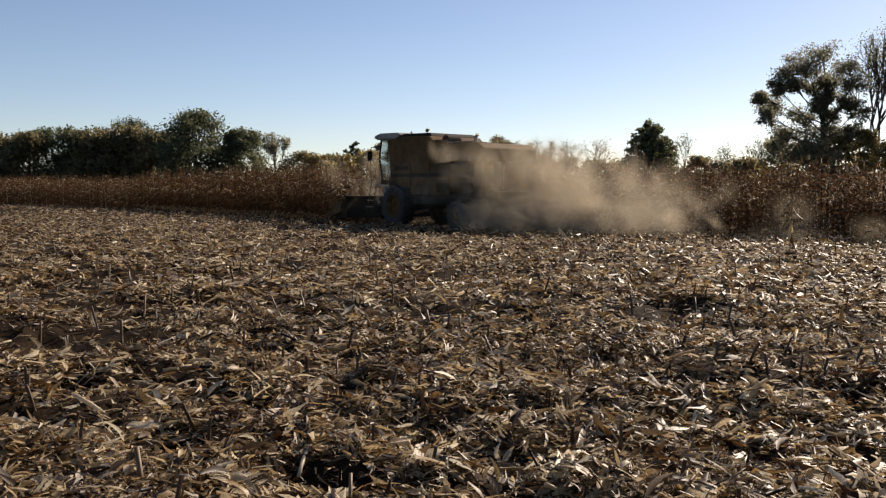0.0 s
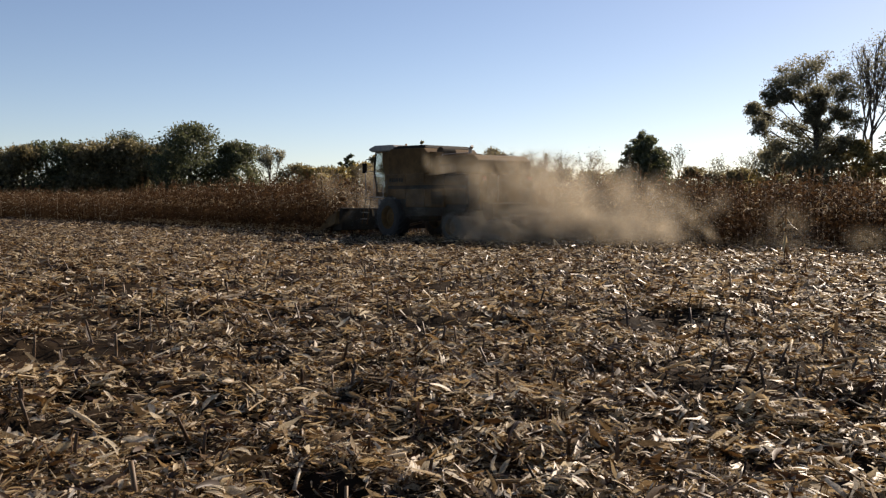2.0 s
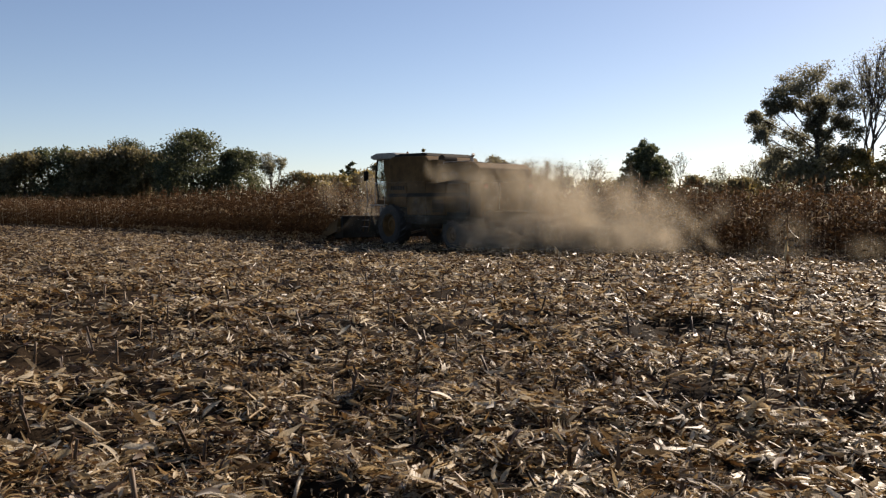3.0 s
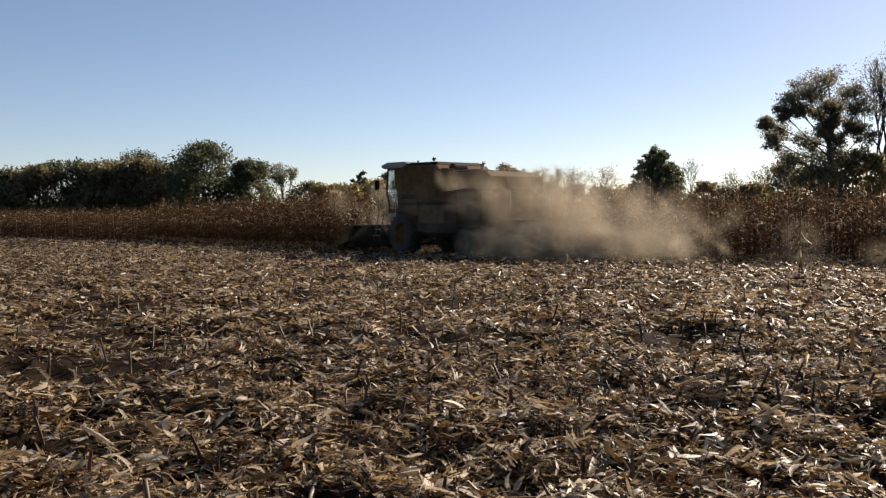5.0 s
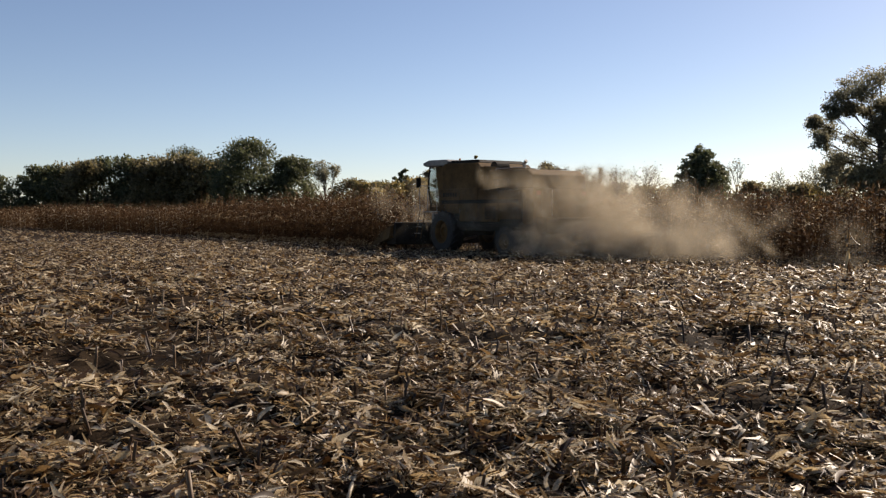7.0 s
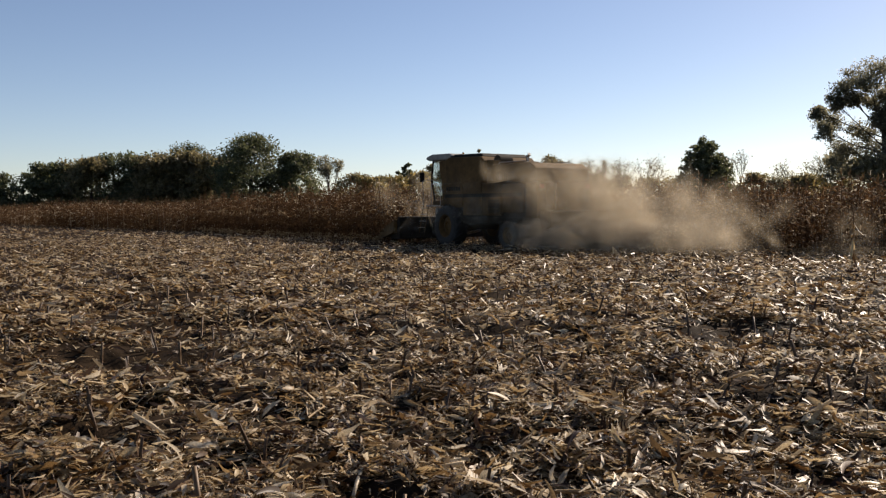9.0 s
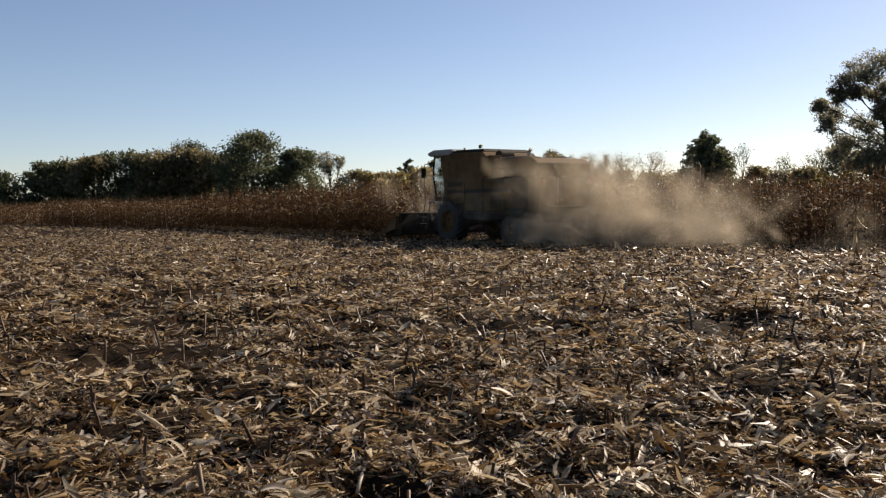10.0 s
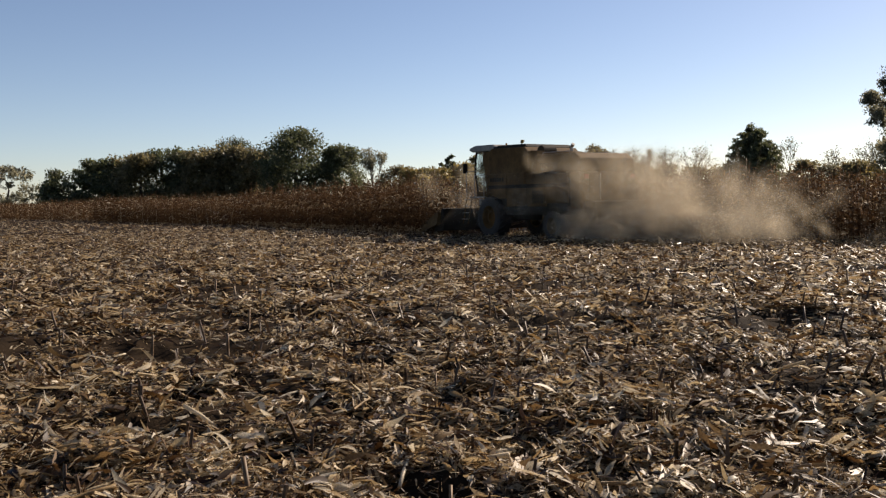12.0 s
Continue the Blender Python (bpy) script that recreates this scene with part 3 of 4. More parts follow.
def tree(az, d, height, width, base, material, label, seed, clumps=60, per=70, leaf=0.34, shape="round", trunk=0.22, name="tree", depth=None):
    """base: height at which the crown begins."""
    r = random.Random(seed)
    g = np.random.default_rng(seed)
    x, y = bearing(az, d)
    root = new(name)
    root.matrix_world = pose(x, y, 0, 0, 0, -az)
    hh = height - base
    depth = depth or width
    centres, radii = [], []
    while len(centres) < clumps:
        t = r.random()
        if shape in ("pyramid", "cone"):
            t = 1 - (1 - t) ** 0.6
        if shape == "round":
            prof = math.sin(math.pi * min(0.12 + 0.86 * t, 0.97)) ** 0.6
        elif shape == "cone":
            prof = (1.03 - t) ** 0.72
        elif shape == "pyramid":
            prof = max(1.0 - t, 0.0) ** 0.52
        else:
            prof = 0.85 + 0.15 * math.sin(5 * t) if t < 0.8 else 0.7
        a, q = r.uniform(0, 6.283), r.random() ** 0.5
        c = (width / 2 * prof * q * math.cos(a), depth / 2 * prof * q * math.sin(a), base + hh * t * 0.96)
        rr = r.uniform(0.55, 1.1) * min(width, hh) * (0.16 if shape != "cone" else 0.12)
        if shape == "cone":
            rr *= 1.2 - 0.75 * t
        if shape == "pyramid":
            rr = max(rr * (0.55 - 0.25 * t), 0.28)
        if c[2] + rr * 0.8 > height:
            c = (c[0], c[1], height - rr * 0.8)
        centres.append(c)
        radii.append(rr)
    lean = r.uniform(-0.04, 0.04) * height
    line = [(0, 0, -0.1), (lean * 0.8, 0, height * 0.25), (-lean * 0.6, 0.0, height * 0.5), (lean, 0, height * 0.72)]
    part("trunk", tube(line, [trunk * 1.25, trunk, trunk * 0.6, trunk * 0.15], 8), M_BARK, root)
    order = sorted(range(len(centres)), key=lambda k: r.random())[:14]
    for k in order:
        c = Vector(centres[k])
        t = max(0.16, min(0.8, (c.z / height) * 0.7))
        start = Vector((lean * t, 0, height * t))
        mid = (start + c) / 2 + Vector((0, 0, -0.06 * height * r.random()))
        part("limb", tube([start, mid, c], [trunk * 0.42 * (1.1 - t), trunk * 0.25 * (1.1 - t), trunk * 0.07], 5), M_BARK, root)
    crown = new("crown", crown_mesh("crown", np.array(centres), np.array(radii), per, leaf, material, seed))
    crown.parent = root
    return tagged(root, label, "tree" if name == "tree" else "shrub")


def bare_tree(az, d, height, spread, label, seed, leaves=None, trunk=0.14, levels=5):
    r = random.Random(seed)
    x, y = bearing(az, d)
    root = new("tree")
    root.matrix_world = pose(x, y, 0, 0, 0, -az)
    boughs, tips = [bmesh.new()], []

    def grow(p, direction, length, rad, level):
        if level == 2:
            boughs.append(bmesh.new())
        bm = boughs[-1] if level >= 2 else boughs[0]
        q = p + direction * length
        bend = (p + q) / 2 + Vector((r.gauss(0, 1), r.gauss(0, 1), 0)) * length * 0.05
        tube([p, bend, q], [rad, rad * 0.85, rad * 0.68], 4 if level > 1 else 7, bm)
        if level >= levels:
            tips.append(q)
            return
        if level >= 2:
            tips.append(q)
        for k in range(r.choice((2, 3, 3))):
            nd = (direction + Vector((r.gauss(0, spread), r.gauss(0, spread), r.gauss(0.08, 0.2)))).normalized()
            grow(q, nd, length * r.uniform(0.62, 0.82), rad * 0.62, level + 1)
        if level < 3:
            grow(q, (direction + Vector((r.gauss(0, 0.15), r.gauss(0, 0.15), 0.2))).normalized(), length * 0.8, rad * 0.7, level + 1)

    grow(Vector((0, 0, -0.1)), Vector((0, 0, 1)), height * 0.27, trunk, 0)
    top = max(p.z for p in tips)
    for k, bm in enumerate(boughs):
        for v in bm.verts:
            v.co.z *= height / top
        part("bough" if k else "trunk", bm, M_BARK, root)
    if leaves:
        c = np.array([(p.x, p.y, p.z * height / top) for p in tips])
        crown = new("crown", crown_mesh("crown", c, np.full(len(c), height * 0.058), leaves[1], leaves[2], leaves[0], seed))
        crown.parent = root
    return tagged(root, label, "tree")


def boughed_tree(az, d, height, boughs, material, label, seed, trunk=0.30):
    """A forked tree whose leaves hang in tufts round its boughs; boughs: across, height, reach."""
    r = random.Random(seed)
    x, y = bearing(az, d)
    root = new("tree")
    root.matrix_world = pose(x, y, 0, 0, 0, -az)
    stem = [Vector((0.5, 0, -0.1)), Vector((0.55, 0, 2.4)), Vector((0.65, 0, 5.2)), Vector((0.5, 0, 7.6)), Vector((0.7, 0.1, 9.6)), Vector((0.4, 0.1, height * 0.88))]
    part("trunk", tube(stem, [trunk * 1.25, trunk, trunk * 0.82, trunk * 0.6, trunk * 0.4, trunk * 0.12], 9), M_BARK, root)
    tufts, reach = [], []
    for bx, bz, br in boughs:
        br *= 1.15
        c = Vector((bx, r.gauss(0, 1.1), bz))
        z0 = max(2.6, bz * r.uniform(0.62, 0.78))
        k = max(i for i, p in enumerate(stem[:-1]) if p.z <= z0)
        start = stem[k].lerp(stem[k + 1], (z0 - stem[k].z) / (stem[k + 1].z - stem[k].z))
        mid = start.lerp(c, 0.5) + Vector((0, 0, -0.25 * r.random()))
        thick = trunk * max(0.16, 0.40 - 0.02 * bz)
        limb = tube([start, mid, c], [thick, thick * 0.65, thick * 0.3], 6)
        for q in range(13):
            u = Vector((r.gauss(0, 1), r.gauss(0, 1), r.gauss(0, 0.8))).normalized()
            p = c + u * br * r.uniform(0.3, 1.0)
            tufts.append(p[:])
            reach.append(br * r.uniform(0.40, 0.75))
            tube([mid.lerp(c, r.uniform(0.3, 1.0)), p], [thick * 0.28, thick * 0.09], 4, limb)
        part("bough", limb, M_BARK, root)
    crown = new("crown", crown_mesh("crown", np.array(tufts), np.array(reach), 115, 0.165, material, seed))
    crown.parent = root
    return tagged(root, label, "tree")


def build_trees():
    # isolated tree, then the dense dark wood edge
    tree(-32.2, 170, 8.6, 12, 0.6, M_LEAF_GREY, "distant grey-green tree standing apart from the wood", 1, 70, 90, 0.4)
    row = [(-28.6, 150, 7.4, 13, M_LEAF_DARK), (-26.6, 148, 8.9, 10, M_LEAF_DARK), (-24.9, 146, 9.5, 11, M_LEAF_OLIVE), (-23.0, 146, 10.5, 10, M_LEAF_DARK),
           (-21.6, 144, 10.0, 10, M_LEAF_OLIVE), (-20.2, 144, 10.8, 10, M_LEAF_OLIVE), (-18.7, 143, 10.2, 11, M_LEAF_OLIVE), (-17.4, 143, 9.8, 10, M_LEAF_OLIVE)]
    for k, (az, d, h, w, m) in enumerate(row):
        tree(az, d, h, w, -0.8, m, "dense dark broadleaf tree at the edge of a wood", 10 + k, 110, 115, 0.40, "wide", 0.3, depth=8)
    bare_tree(-19.3, 153, 12.4, 0.26, "thin half-bare tree rising above the wood edge", 31, (M_LEAF_DARK, 9, 0.28), 0.14, 4)
    tree(-15.5, 134, 12.7, 12.5, -0.6, M_LEAF_DARK, "large round dark green oak beside the maize field", 40, 170, 140, 0.33, "round", 0.45)
    tree(-12.9, 134, 10.2, 9.5, -0.6, M_LEAF_DARK, "lower dark green broadleaf tree next to the oak", 41, 120, 130, 0.34, "round", 0.35)
    bare_tree(-10.6, 128, 9.0, 0.22, "slender sparse tree with few leaves", 42, (M_LEAF_GREY, 12, 0.22), 0.09, 4)
    # middle: scrub, young conifers, poplar-like crowns
    mid = [(-9.1, 118, 6.3, 6, M_LEAF_OLIVE), (-8.2, 100, 5.3, 6, M_LEAF_YELLOW), (-7.2, 118, 6.0, 6, M_LEAF_OLIVE), (-6.4, 104, 5.4, 6, M_LEAF_YELLOW), (-4.9, 112, 6.5, 6, M_LEAF_YELLOW),
           (-4.0, 118, 7.4, 4.5, M_LEAF_OLIVE), (-3.4, 117, 8.0, 3.6, M_LEAF_OLIVE), (-3.3, 104, 6.3, 6, M_LEAF_YELLOW), (-2.3, 110, 7.6, 4.5, M_LEAF_YELLOW), (0.5, 118, 7.5, 3.4, M_LEAF_GREY),
           (1.8, 114, 7.6, 5, M_LEAF_GREY), (3.6, 110, 8.2, 5.4, M_LEAF_OLIVE), (4.9, 112, 6.6, 4.6, M_LEAF_OLIVE)]
    low = [(-0.6, 110, 6.0, 5.5, M_LEAF_OLIVE), (1.2, 108, 5.8, 6, M_LEAF_OLIVE), (3.0, 106, 5.6, 6, M_LEAF_OLIVE), (6.3, 110, 5.7, 6, M_LEAF_OLIVE), (8.1, 110, 5.6, 6.5, M_LEAF_GREY),
           (9.9, 108, 5.3, 7, M_LEAF_OLIVE), (11.4, 106, 5.0, 6, M_LEAF_OLIVE)]
    for k, (az, d, h, w, m) in enumerate(mid + low):
        tree(az, d, h, w, -0.8, m, "bushy yellow-green scrub behind the maize" if m is M_LEAF_YELLOW else "olive scrub tree in the far hedgerow",
             50 + k, 70, 95, 0.29, "round", 0.12, "shrub", depth=5)
    tree(-6.3, 114, 6.9, 3.4, 0.3, M_LEAF_DARK, "small dark pointed conifer in the far hedgerow", 71, 90, 60, 0.28, "pyramid", 0.14)
    tree(-5.68, 116, 7.8, 3.6, 0.3, M_LEAF_DARK, "small dark pointed conifer in the far hedgerow", 72, 90, 60, 0.28, "pyramid", 0.14)
    tree(-1.05, 108, 9.2, 5.2, 0.4, M_LEAF_YELLOW, "feathery yellow-green tree above the hedgerow", 73, 110, 80, 0.26, "cone", 0.18)
    for k, (az, d, h, fan) in enumerate(((5.5, 100, 7.0, 0.3), (6.5, 100, 6.9, 0.25), (7.9, 100, 6.9, 0.4), (9.8, 98, 7.0, 0.42), (15.1, 96, 7.4, 0.25), (17.6, 96, 6.4, 0.35), (19.2, 94, 7.0, 0.3))):
        bare_tree(az, d, h, fan, "small leafless tree in the hedgerow", 80 + k, (M_LEAF_GREY, 2, 0.16), 0.06, 4)
    tree(13.0, 92, 8.7, 8.8, -0.5, M_LEAF_DARK, "dense dark conical evergreen behind the maize", 90, 800, 36, 0.26, "pyramid", 0.25)
    for k, (az, d, h, w, m) in enumerate(((15.9, 92, 5.0, 5, M_LEAF_OLIVE), (17.4, 90, 4.5, 6, M_LEAF_GREY), (19.0, 88, 4.7, 6, M_LEAF_OLIVE), (20.7, 84, 6.2, 5, M_LEAF_YELLOW), (22.4, 76, 5.6, 6.5, M_LEAF_OLIVE),
                                          (23.9, 82, 6.6, 5, M_LEAF_YELLOW), (25.6, 80, 6.6, 5, M_LEAF_YELLOW), (28.2, 80, 7.6, 7, M_LEAF_OLIVE), (31.0, 82, 7.0, 8, M_LEAF_OLIVE))):
        tree(az, d, h, w, -0.8, m, "yellowing bush at the foot of tall trees" if m is M_LEAF_YELLOW else "low olive shrub in the hedgerow", 100 + k, 70, 95, 0.26, "round", 0.12, "shrub", depth=4)
    # right: tall open-crowned tree, thinner ones beside it
    boughed_tree(22.6, 80, 14.0, ((0.3, 12.8, 1.2), (-1.6, 12.0, 1.1), (-2.5, 10.9, 1.0), (-0.6, 11.3, 1.2), (1.6, 11.5, 1.1), (0.9, 10.2, 1.0), (-4.2, 9.3, 0.8), (-3.6, 8.5, 0.8),
                                  (-3.7, 7.6, 0.7), (-2.9, 9.8, 0.7), (2.6, 10.0, 1.0), (2.1, 8.7, 0.8), (-1.0, 7.5, 1.0), (0.2, 8.5, 0.8), (-1.9, 6.4, 1.1), (-0.3, 6.2, 1.2), (1.4, 6.7, 0.9),
                                  (-3.0, 5.8, 0.9), (-2.5, 4.5, 1.3), (-0.6, 4.4, 1.4), (1.4, 4.7, 1.2), (2.7, 6.4, 0.8), (-1.2, 2.7, 1.5), (1.4, 2.8, 1.5),
                                  (0.9, 9.3, 0.8), (-0.3, 10.3, 0.8), (1.1, 7.7, 0.8), (3.1, 8.2, 0.8), (-1.7, 10.2, 0.7)),
                 M_LEAF_GREY, "tall open-crowned tree with gaps between leafy boughs", 120)
    bare_tree(25.7, 84, 15.6, 0.22, "tall thin half-bare tree with fine twigs", 121, (M_LEAF_GREY, 7, 0.15), 0.17, 5)
    bare_tree(28.4, 86, 15.0, 0.28, "tall thin half-bare tree with fine twigs", 122, (M_LEAF_OLIVE, 10, 0.2), 0.20, 5)


build_trees()


# ---- combine harvester: x ahead, y to its left, z up ----
def wheel(parent, x, y, radius, width, lugs, label):
    hub = new("wheel")
    hub.parent = parent
    w = width / 2
    s = math.copysign(1, y)
    prof = [(radius * 0.56, -w), (radius * 0.80, -w * 1.04), (radius * 0.95, -w * 0.9), (radius, -w * 0.55), (radius, w * 0.55),
            (radius * 0.95, w * 0.9), (radius * 0.80, w * 1.04), (radius * 0.56, w)]
    bm = lathe_y(prof, (x, y, radius), 36)
    for k in range(lugs):
        for side in (-1, 1):
            a = 2 * math.pi * (k + (0.5 if side > 0 else 0)) / lugs
            m = (Matrix.Translation((x, y, radius)) @ Matrix.Rotation(-a, 4, "Y") @ Matrix.Translation((radius, side * w * 0.45, 0))
                 @ Matrix.Rotation(side * 0.7, 4, "X") @ Matrix.Diagonal((0.07, w * 1.1, 0.055, 1)))
            bmesh.ops.create_cube(bm, size=1, matrix=m)
    part("tyre", bm, M_RUBBER, hub, label)
    face = s * w
    disc = [(0.0001, face * 0.35), (radius * 0.18, face * 0.35), (radius * 0.22, face * 0.55), (radius * 0.45, face * 0.3), (radius * 0.52, face * 0.85), (radius * 0.57, face * 0.95),
            (radius * 0.57, -face), (radius * 0.5, -face), (radius * 0.4, 0), (0.0001, 0)]
    part("rim", lathe_y(disc, (x, y, radius), 28), M_PAINT, hub, "dusty painted steel rim")


def build_combine():
    root = new("combine_harvester")
    h = math.degrees(math.atan2(AHEAD[1], AHEAD[0]))
    root.matrix_world = pose(P0[0], P0[1], 0.0, 0, 0, h)
    tagged(root, "dusty yellow combine harvester cutting maize, seen in its own dust", "combine harvester")

    # chassis and threshing body
    body = part("body", prism([(-3.3, 1.35), (-2.6, 0.95), (1.7, 0.95), (2.0, 1.5), (2.0, 2.55), (-0.7, 2.55), (-3.35, 2.45)], -1.25, 1.25, 0.05), M_DARK, root)
    for s in (-1, 1):
        for x0, x1, z0, z1 in ((0.62, 2.02, 1.62, 2.62), (-0.66, 0.58, 1.30, 2.62), (-1.96, -0.70, 1.30, 2.58), (-3.28, -2.00, 1.42, 2.50)):
            y0, y1 = sorted((s * 1.262, s * 1.36))
            part("side_panel", box(x0, x1, y0, y1, z0, z1, 0.03), M_PAINT, root, "dusty yellow sheet-metal side panel, its colour darkened for shade")
        y0, y1 = sorted((s * 1.364, s * 1.372))
        part("stripe", box(-3.2, 1.85, y0, y1, 2.02, 2.16), M_DARK, root, "dark painted stripe")
        for k in range(6):
            part("lettering_bar", box(1.62 - k * 0.17, 1.74 - k * 0.17, y0, y1, 2.30, 2.46), M_DARK, root)
        for k in range(9):
            yy = sorted((s * 1.363, s * 1.376))
            part("louvre", box(-1.85, -1.15, *yy, 1.42 + k * 0.055, 1.45 + k * 0.055), M_DARK, root)
        part("sill_rail", box(-3.2, 1.6, *sorted((s * 1.2, s * 1.33)), 1.12, 1.24, 0.015), M_DARK, root)
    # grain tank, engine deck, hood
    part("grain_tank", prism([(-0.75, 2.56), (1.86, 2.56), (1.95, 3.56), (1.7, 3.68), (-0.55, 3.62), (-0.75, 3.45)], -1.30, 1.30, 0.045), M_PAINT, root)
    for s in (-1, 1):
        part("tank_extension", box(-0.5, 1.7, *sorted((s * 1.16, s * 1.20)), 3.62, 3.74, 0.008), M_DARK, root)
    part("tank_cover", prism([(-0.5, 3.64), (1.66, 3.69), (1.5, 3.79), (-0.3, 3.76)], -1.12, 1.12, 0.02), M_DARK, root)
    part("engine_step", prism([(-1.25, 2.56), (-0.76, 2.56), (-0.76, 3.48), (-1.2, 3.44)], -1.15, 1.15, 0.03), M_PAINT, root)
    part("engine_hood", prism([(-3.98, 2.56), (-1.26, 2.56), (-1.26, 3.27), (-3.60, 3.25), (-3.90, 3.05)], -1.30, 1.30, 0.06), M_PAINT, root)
    part("engine_grille", box(-2.6, -1.6, 1.302, 1.315, 2.64, 2.94, 0.004), M_DARK, root, "dark engine air grille")
    for k in range(8):
        part("grille_bar", box(-2.56 + k * 0.125, -2.53 + k * 0.125, 1.316, 1.328, 2.66, 2.92), M_PAINT, root)
    part("exhaust_pipe", tube([(-1.0, -0.7, 3.1), (-1.0, -0.7, 3.62), (-1.12, -0.7, 3.74)], 0.07, 12), M_STEEL, root, "sooty steel exhaust pipe")
    part("air_intake", lathe_y([(0.001, -0.3), (0.24, -0.3), (0.24, 0.3), (0.001, 0.3)], (-0.98, 0.5, 3.42), 20), M_DARK, root)
    for s in (-1, 1):
        part("deck_rail", tube([(-3.1, s * 1.1, 3.22), (-3.1, s * 1.1, 3.33), (-1.5, s * 1.1, 3.34), (-1.5, s * 1.1, 3.24)], 0.018, 6), M_STEEL, root)
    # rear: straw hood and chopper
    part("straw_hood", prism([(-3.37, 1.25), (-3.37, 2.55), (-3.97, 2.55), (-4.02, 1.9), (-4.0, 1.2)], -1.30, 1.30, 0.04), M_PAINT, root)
    part("rear_door", box(-4.06, -4.025, -0.95, 0.95, 1.72, 2.44, 0.012), M_PAINT, root, "dusty yellow rear access door, its colour darkened for shade")
    part("chopper", prism([(-4.06, 1.0), (-4.06, 1.5), (-4.62, 1.46), (-4.66, 0.95), (-4.3, 0.82)], -1.2, 1.2, 0.03), M_DARK, root, "dark steel straw chopper")
    for k in range(7):
        part("spreader_vane", box(-4.66, -4.25, -1.05 + k * 0.35, -1.03 + k * 0.35, 0.72, 0.92), M_STEEL, root)
    for s in (-1, 1):
        lamp = part("tail_lamp", box(-4.08, -4.03, *sorted((s * 1.02, s * 1.2)), 2.30, 2.46, 0.01), M_RED, root, "dull red tail lamp")
    part("rear_ladder", tube([(-4.1, 0.5, 1.55), (-4.12, 0.5, 2.5)], 0.02, 6), M_STEEL, root)
    # axles and wheels
    part("front_axle", box(1.45, 1.85, -1.1, 1.1, 0.70, 1.05, 0.04), M_DARK, root)
    part("rear_axle", box(-2.45, -2.15, -1.0, 1.0, 0.45, 0.70, 0.03), M_DARK, root)
    part("rear_axle_post", box(-2.45, -2.1, -0.35, 0.35, 0.66, 1.05, 0.02), M_DARK, root)
    for s in (-1, 1):
        wheel(root, 1.65, s * 1.22, 0.86, 0.62, 20, "dusty black lugged drive tyre")
        wheel(root, -2.3, s * 1.12, 0.56, 0.42, 16, "dusty black lugged steering tyre")
    # cab
    cab = part("cab_floor", box(1.95, 3.42, -0.95, 0.95, 1.72, 1.92, 0.04), M_PAINT, root)
    part("cab_rear_wall", box(1.96, 2.06, -0.92, 0.92, 1.92, 3.62, 0.02), M_DARK, root)
    for s in (-1, 1):
        part("door_pillar", tube([(2.62, s * 0.93, 1.9), (2.60, s * 0.90, 3.62)], 0.035, 8), M_DARK, root)
        part("front_pillar", tube([(3.36, s * 0.90, 1.9), (3.62, s * 0.88, 2.8), (3.52, s * 0.86, 3.64)], 0.04, 8), M_DARK, root)
        door = part("cab_door", prism([(2.66, 1.98), (3.36, 1.98), (3.57, 2.8), (3.48, 3.58), (2.64, 3.58)], *sorted((s * 0.905, s * 0.915))), M_GLASS, root, "dusty glass cab door")
        part("door_handle", box(2.70, 2.86, *sorted((s * 0.917, s * 0.95)), 2.30, 2.35, 0.008), M_STEEL, door)
        part("cab_side_panel", prism([(2.07, 1.93), (2.60, 1.93), (2.66, 2.7), (2.86, 3.2), (2.86, 3.6), (2.07, 3.6)], *sorted((s * 0.925, s * 0.985)), 0.015), M_PAINT, root)
        arm = part("mirror_arm", tube([(3.45, s * 0.92, 3.35), (3.72, s * 1.25, 3.30), (3.72, s * 1.30, 3.12)], 0.018, 6), M_DARK, root)
        part("mirror", box(3.70, 3.76, *sorted((s * 1.20, s * 1.42)), 2.72, 3.14, 0.02), M_DARK, arm)
        part("work_lamp", lathe_y([(0.001, -0.06), (0.08, -0.06), (0.09, 0.05), (0.001, 0.05)], (3.75, s * 0.6, 3.66), 14), M_STEEL, root)
    ws = bmesh.new()
    q = [ws.verts.new(v) for v in ((3.38, -0.86, 1.96), (3.38, 0.86, 1.96), (3.62, 0.84, 2.8), (3.62, -0.84, 2.8), (3.52, 0.82, 3.6), (3.52, -0.82, 3.6))]
    ws.faces.new((q[0], q[1], q[2], q[3]))
    ws.faces.new((q[3], q[2], q[4], q[5]))
    bmesh.ops.solidify(ws, geom=ws.faces[:], thickness=0.008)
    part("windscreen", ws, M_GLASS, root, "curved dusty glass windscreen")
    part("cab_roof", prism([(1.9, 3.62), (3.62, 3.62), (3.86, 3.70), (3.84, 3.80), (3.4, 3.90), (2.1, 3.88), (1.9, 3.80)], -1.02, 1.02, 0.05), M_PAINT_PALE, root, "pale dusty cab roof overhanging the windscreen")
    part("beacon", tube([(2.5, 0.0, 3.86), (2.5, 0.0, 3.90), (2.5, 0.0, 3.96), (2.5, 0.0, 3.98)], [0.03, 0.045, 0.045, 0.02], 10), M_AMBER, root, "amber beacon lamp")
    part("driver_seat", prism([(2.25, 1.92), (2.75, 1.92), (2.75, 2.38), (2.42, 2.42), (2.36, 3.0), (2.22, 3.0)], -0.26, 0.26, 0.04), M_DARK, root, "dark empty driver's seat")
    part("steering_column", tube([(3.2, 0, 1.92), (3.02, 0, 2.62)], 0.035, 8), M_DARK, root)
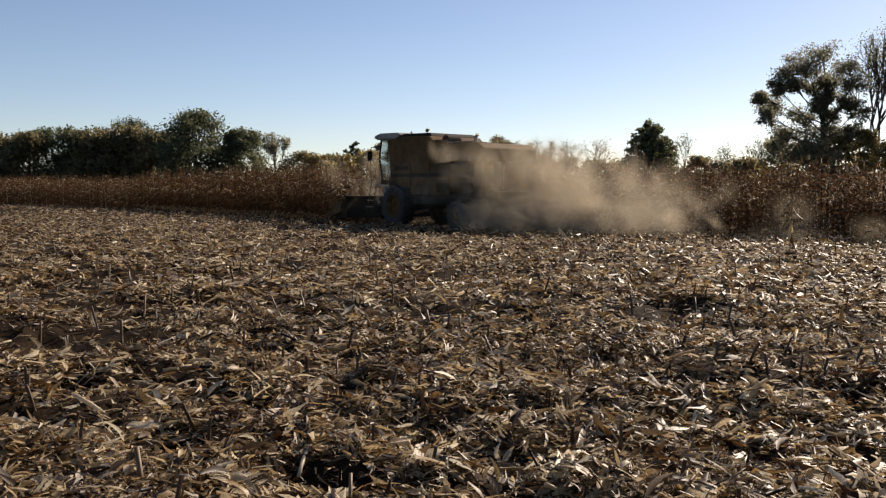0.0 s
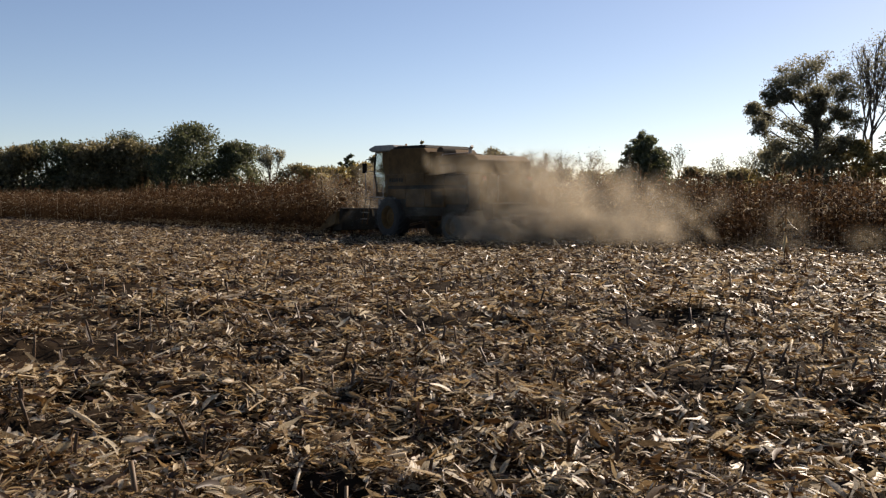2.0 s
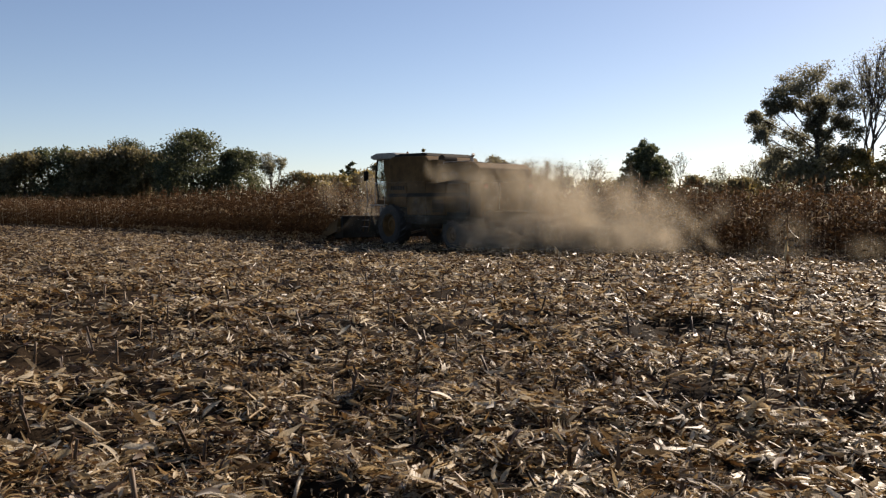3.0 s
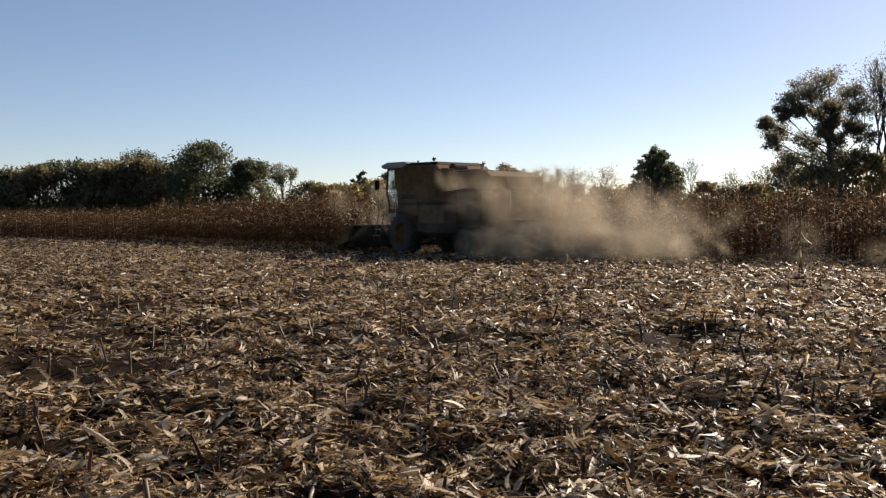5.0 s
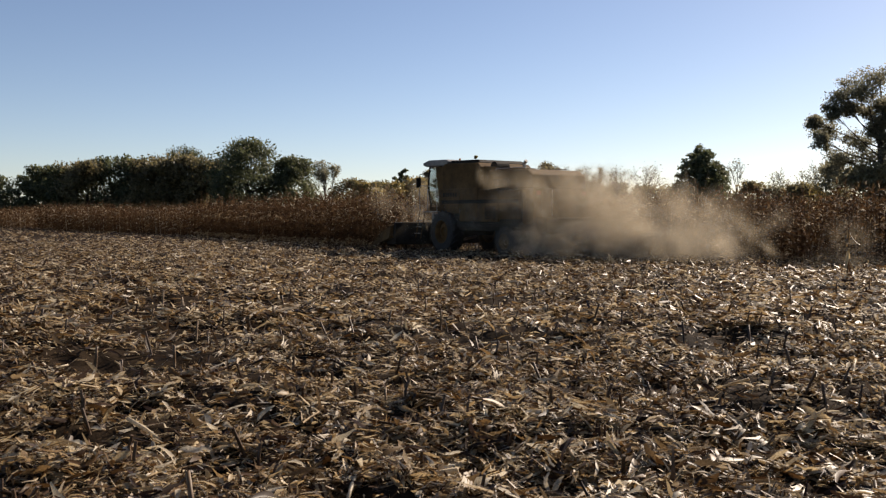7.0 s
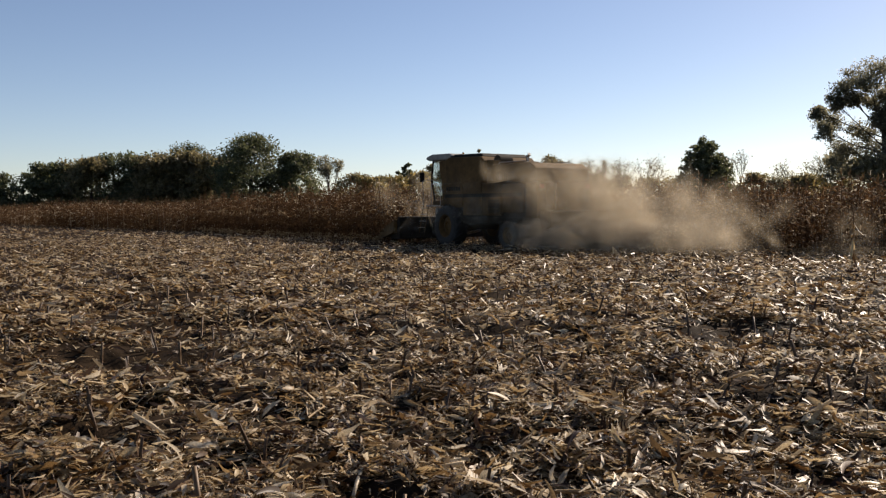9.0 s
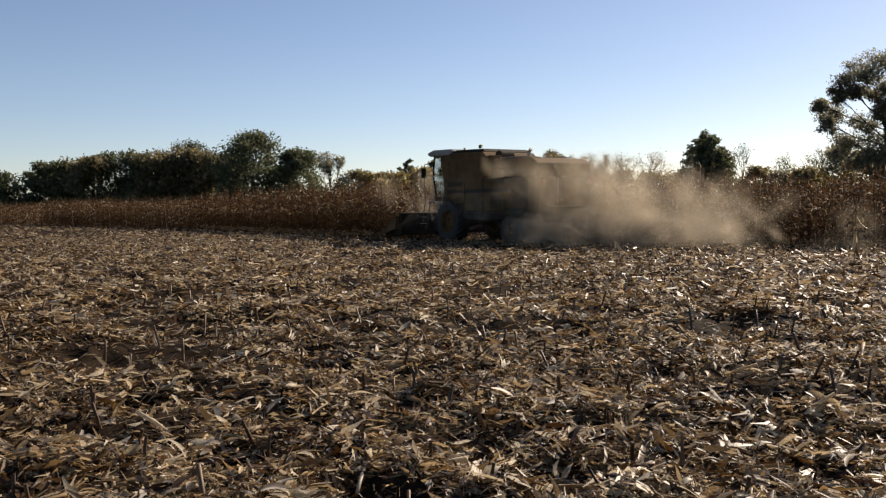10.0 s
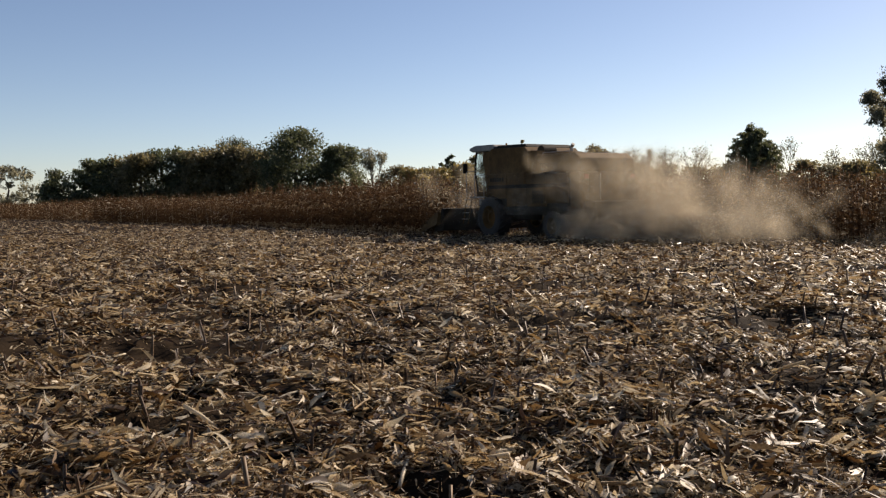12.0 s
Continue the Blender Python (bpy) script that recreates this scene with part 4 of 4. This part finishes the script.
    # platform, ladder, hand rails on the near side
    part("platform", box(2.05, 3.2, 0.96, 1.45, 1.66, 1.71, 0.01), M_STEEL, root)
    for x in (2.95, 3.35):
        part("ladder_rail", tube([(x, 1.48, 1.7), (x + 0.12, 1.62, 0.55)], 0.022, 6), M_PAINT, root)
    for k in range(4):
        t = (k + 0.4) / 4
        part("ladder_step", box(2.96 + 0.12 * t, 3.36 + 0.12 * t, 1.44 + 0.14 * t, 1.58 + 0.14 * t, 1.69 - 1.1 * t, 1.715 - 1.1 * t), M_STEEL, root)
    part("hand_rail", tube([(3.38, 1.46, 1.7), (3.44, 1.46, 2.72), (3.30, 1.44, 2.80), (3.30, 0.98, 2.80)], 0.02, 6), M_STEEL, root)
    part("hand_rail", tube([(2.1, 1.44, 1.7), (2.1, 1.44, 2.6), (2.8, 1.44, 2.6), (2.8, 1.44, 1.7)], 0.02, 6), M_STEEL, root)
    part("fuel_panel", box(2.06, 2.70, 0.97, 1.30, 1.18, 1.62, 0.03), M_PAINT_PALE, root, "pale dusty panel below the cab platform")
    # feeder house and maize header
    part("feeder_house", prism([(1.9, 1.0), (2.2, 1.62), (4.0, 0.98), (4.0, 0.38), (3.6, 0.34)], -0.62, 0.62, 0.03), M_DARK, root)
    for s in (-1, 1):
        part("lift_cylinder", tube([(1.9, s * 0.45, 0.65), (3.6, s * 0.45, 0.36)], 0.05, 8), M_STEEL, root)
    header = part("maize_header", prism([(4.0, 0.28), (4.0, 1.22), (4.12, 1.24), (4.2, 0.9), (4.75, 0.62), (4.75, 0.26)], -2.3, 2.3, 0.02), M_DARK, root, "dark maize header with pointed row dividers")
    for k in range(7):
        y = -2.28 + k * 0.76
        bm = bmesh.new()
        rings = []
        for x, w, z0, z1 in ((4.2, 0.24, 0.55, 1.12), (4.9, 0.22, 0.36, 0.92), (5.6, 0.14, 0.20, 0.55), (6.05, 0.03, 0.12, 0.22)):
            rings.append([bm.verts.new(v) for v in ((x, y - w, z0), (x, y - w * 0.6, z1 - 0.06), (x, y, z1), (x, y + w * 0.6, z1 - 0.06), (x, y + w, z0))])
        for r0, r1 in zip(rings, rings[1:]):
            for i in range(5):
                bm.faces.new((r0[i], r0[(i + 1) % 5], r1[(i + 1) % 5], r1[i]))
        bm.faces.new(rings[0])
        bm.faces.new(rings[-1])
        part("row_divider", bm, M_DARK if k % 2 else M_PAINT, header)
    part("cross_auger", tube([(4.42, -2.2, 0.86), (4.42, 2.2, 0.86)], 0.16, 12), M_STEEL, header)
    return root


build_combine()


# ---- dust raised by the harvester: a drift of thin wisps, thick behind it ----
RINGS = ((0.0, 1.0), (0.38, 0.62), (0.70, 0.17), (1.0, 0.0))
SIDES = 9


def build_dust():
    g = np.random.default_rng(17)
    pts = []

    def puff(s, n, z, rs, rn, rz, count, size):
        p = g.normal(size=(max(int(count), 1), 3)) * np.array((rs, rn, rz)) + np.array((s, n, z))
        pts.append(np.column_stack([p, np.full(len(p), size)]))

    # thick plume by the chopper, drifting back low along the swath
    for k in range(36):
        t = k / 35
        puff(-4.6 - 5.4 * t + g.normal(0, 0.4), -1.3 + 2.0 * t + g.normal(0, 0.6), 0.15 + 0.60 * g.random(), 0.8 + 0.4 * t, 0.7, 0.28, 56 * (1.1 - 0.7 * t), 0.60)
    # thinner cloud that has risen over it
    for k in range(34):
        t = k / 33
        puff(-3.6 - 5.8 * t + g.normal(0, 0.5), -0.4 + 1.8 * t + g.normal(0, 0.8), 1.0 + 1.9 * g.random() * (1.05 - 0.55 * t), 0.9, 0.9, 0.50, 14 * (1.15 - 0.8 * t), 0.90)
    # thin tail along the ground
    for k in range(10):
        puff(-10 - 5.0 * k / 9, 1.4 + g.normal(0, 0.8), 0.45, 1.2, 0.9, 0.35, 1.5, 0.8)
    # veil over the rear and the near side of the machine
    for k in range(24):
        t = k / 23
        puff(2.0 - 6.4 * t + g.normal(0, 0.4), -2.1 + 0.4 * g.normal(), 1.0 + 2.0 * g.random() * (0.4 + 0.6 * t), 0.9, 0.4, 0.5, 1 + 5 * t ** 2.2, 0.8)
    # haze ahead of the cab, over the header
    for k in range(10):
        puff(5.2 + g.normal(0, 0.9), g.normal(0, 1.0), 1.3 + 0.8 * g.random(), 0.8, 0.8, 0.5, 5, 0.75)
    p = np.concatenate(pts)
    p = p[(p[:, 2] > 0.08) & (p[:, 2] + 0.7 * p[:, 3] < 3.7)]
    c = np.column_stack([P0 + p[:, :1] * AHEAD + p[:, 1:2] * FAR, p[:, 2]])
    m = len(c)
    u = g.normal(size=(m, 3))
    u /= np.linalg.norm(u, axis=1)[:, None]
    v = np.cross(u, g.normal(size=(m, 3)))
    v /= np.linalg.norm(v, axis=1)[:, None]
    r = (p[:, 3] * g.uniform(0.6, 1.4, m))[:, None]
    rings = [c + q * r * (math.cos(a) * u + math.sin(a) * v) for q, _ in RINGS[1:] for a in (2 * math.pi * k / SIDES for k in range(SIDES))]
    V = np.stack([c] + rings, 1)
    # a wisp that meets the ground is flattened, so that it stays above it
    low = V[:, :, 2].min(1)
    flat = np.clip((c[:, 2] - 0.03) / np.maximum(c[:, 2] - low, 1e-6), 0, 1)
    V[:, :, 2] = c[:, 2:] + (V[:, :, 2] - c[:, 2:]) * flat[:, None]
    tri = np.array([(0, 1 + k, 1 + (k + 1) % SIDES) for k in range(SIDES)])
    band = np.array([(1 + i * SIDES + k, 1 + i * SIDES + (k + 1) % SIDES, 1 + (i + 1) * SIDES + (k + 1) % SIDES) for i in range(2) for k in range(SIDES)]
                    + [(1 + i * SIDES + k, 1 + (i + 1) * SIDES + (k + 1) % SIDES, 1 + (i + 1) * SIDES + k) for i in range(2) for k in range(SIDES)])
    fan = np.concatenate([tri, band])
    F = (fan[None] + (np.arange(m) * (1 + 3 * SIDES))[:, None, None]).reshape(-1, 3)
    me = array_mesh("dust_cloud", V.reshape(-1, 3), F, M_DUST)
    thick = me.attributes.new("thickness", "FLOAT", "POINT")
    one = [1.0] + [w for _, w in RINGS[1:] for k in range(SIDES)]
    thick.data.foreach_set("value", np.tile(np.array(one, dtype=np.float32), m))
    return new("dust_cloud", me)


tagged(build_dust(), "pale brown dust hanging behind the combine harvester", "dust", kind="stuff")
build_pieces()
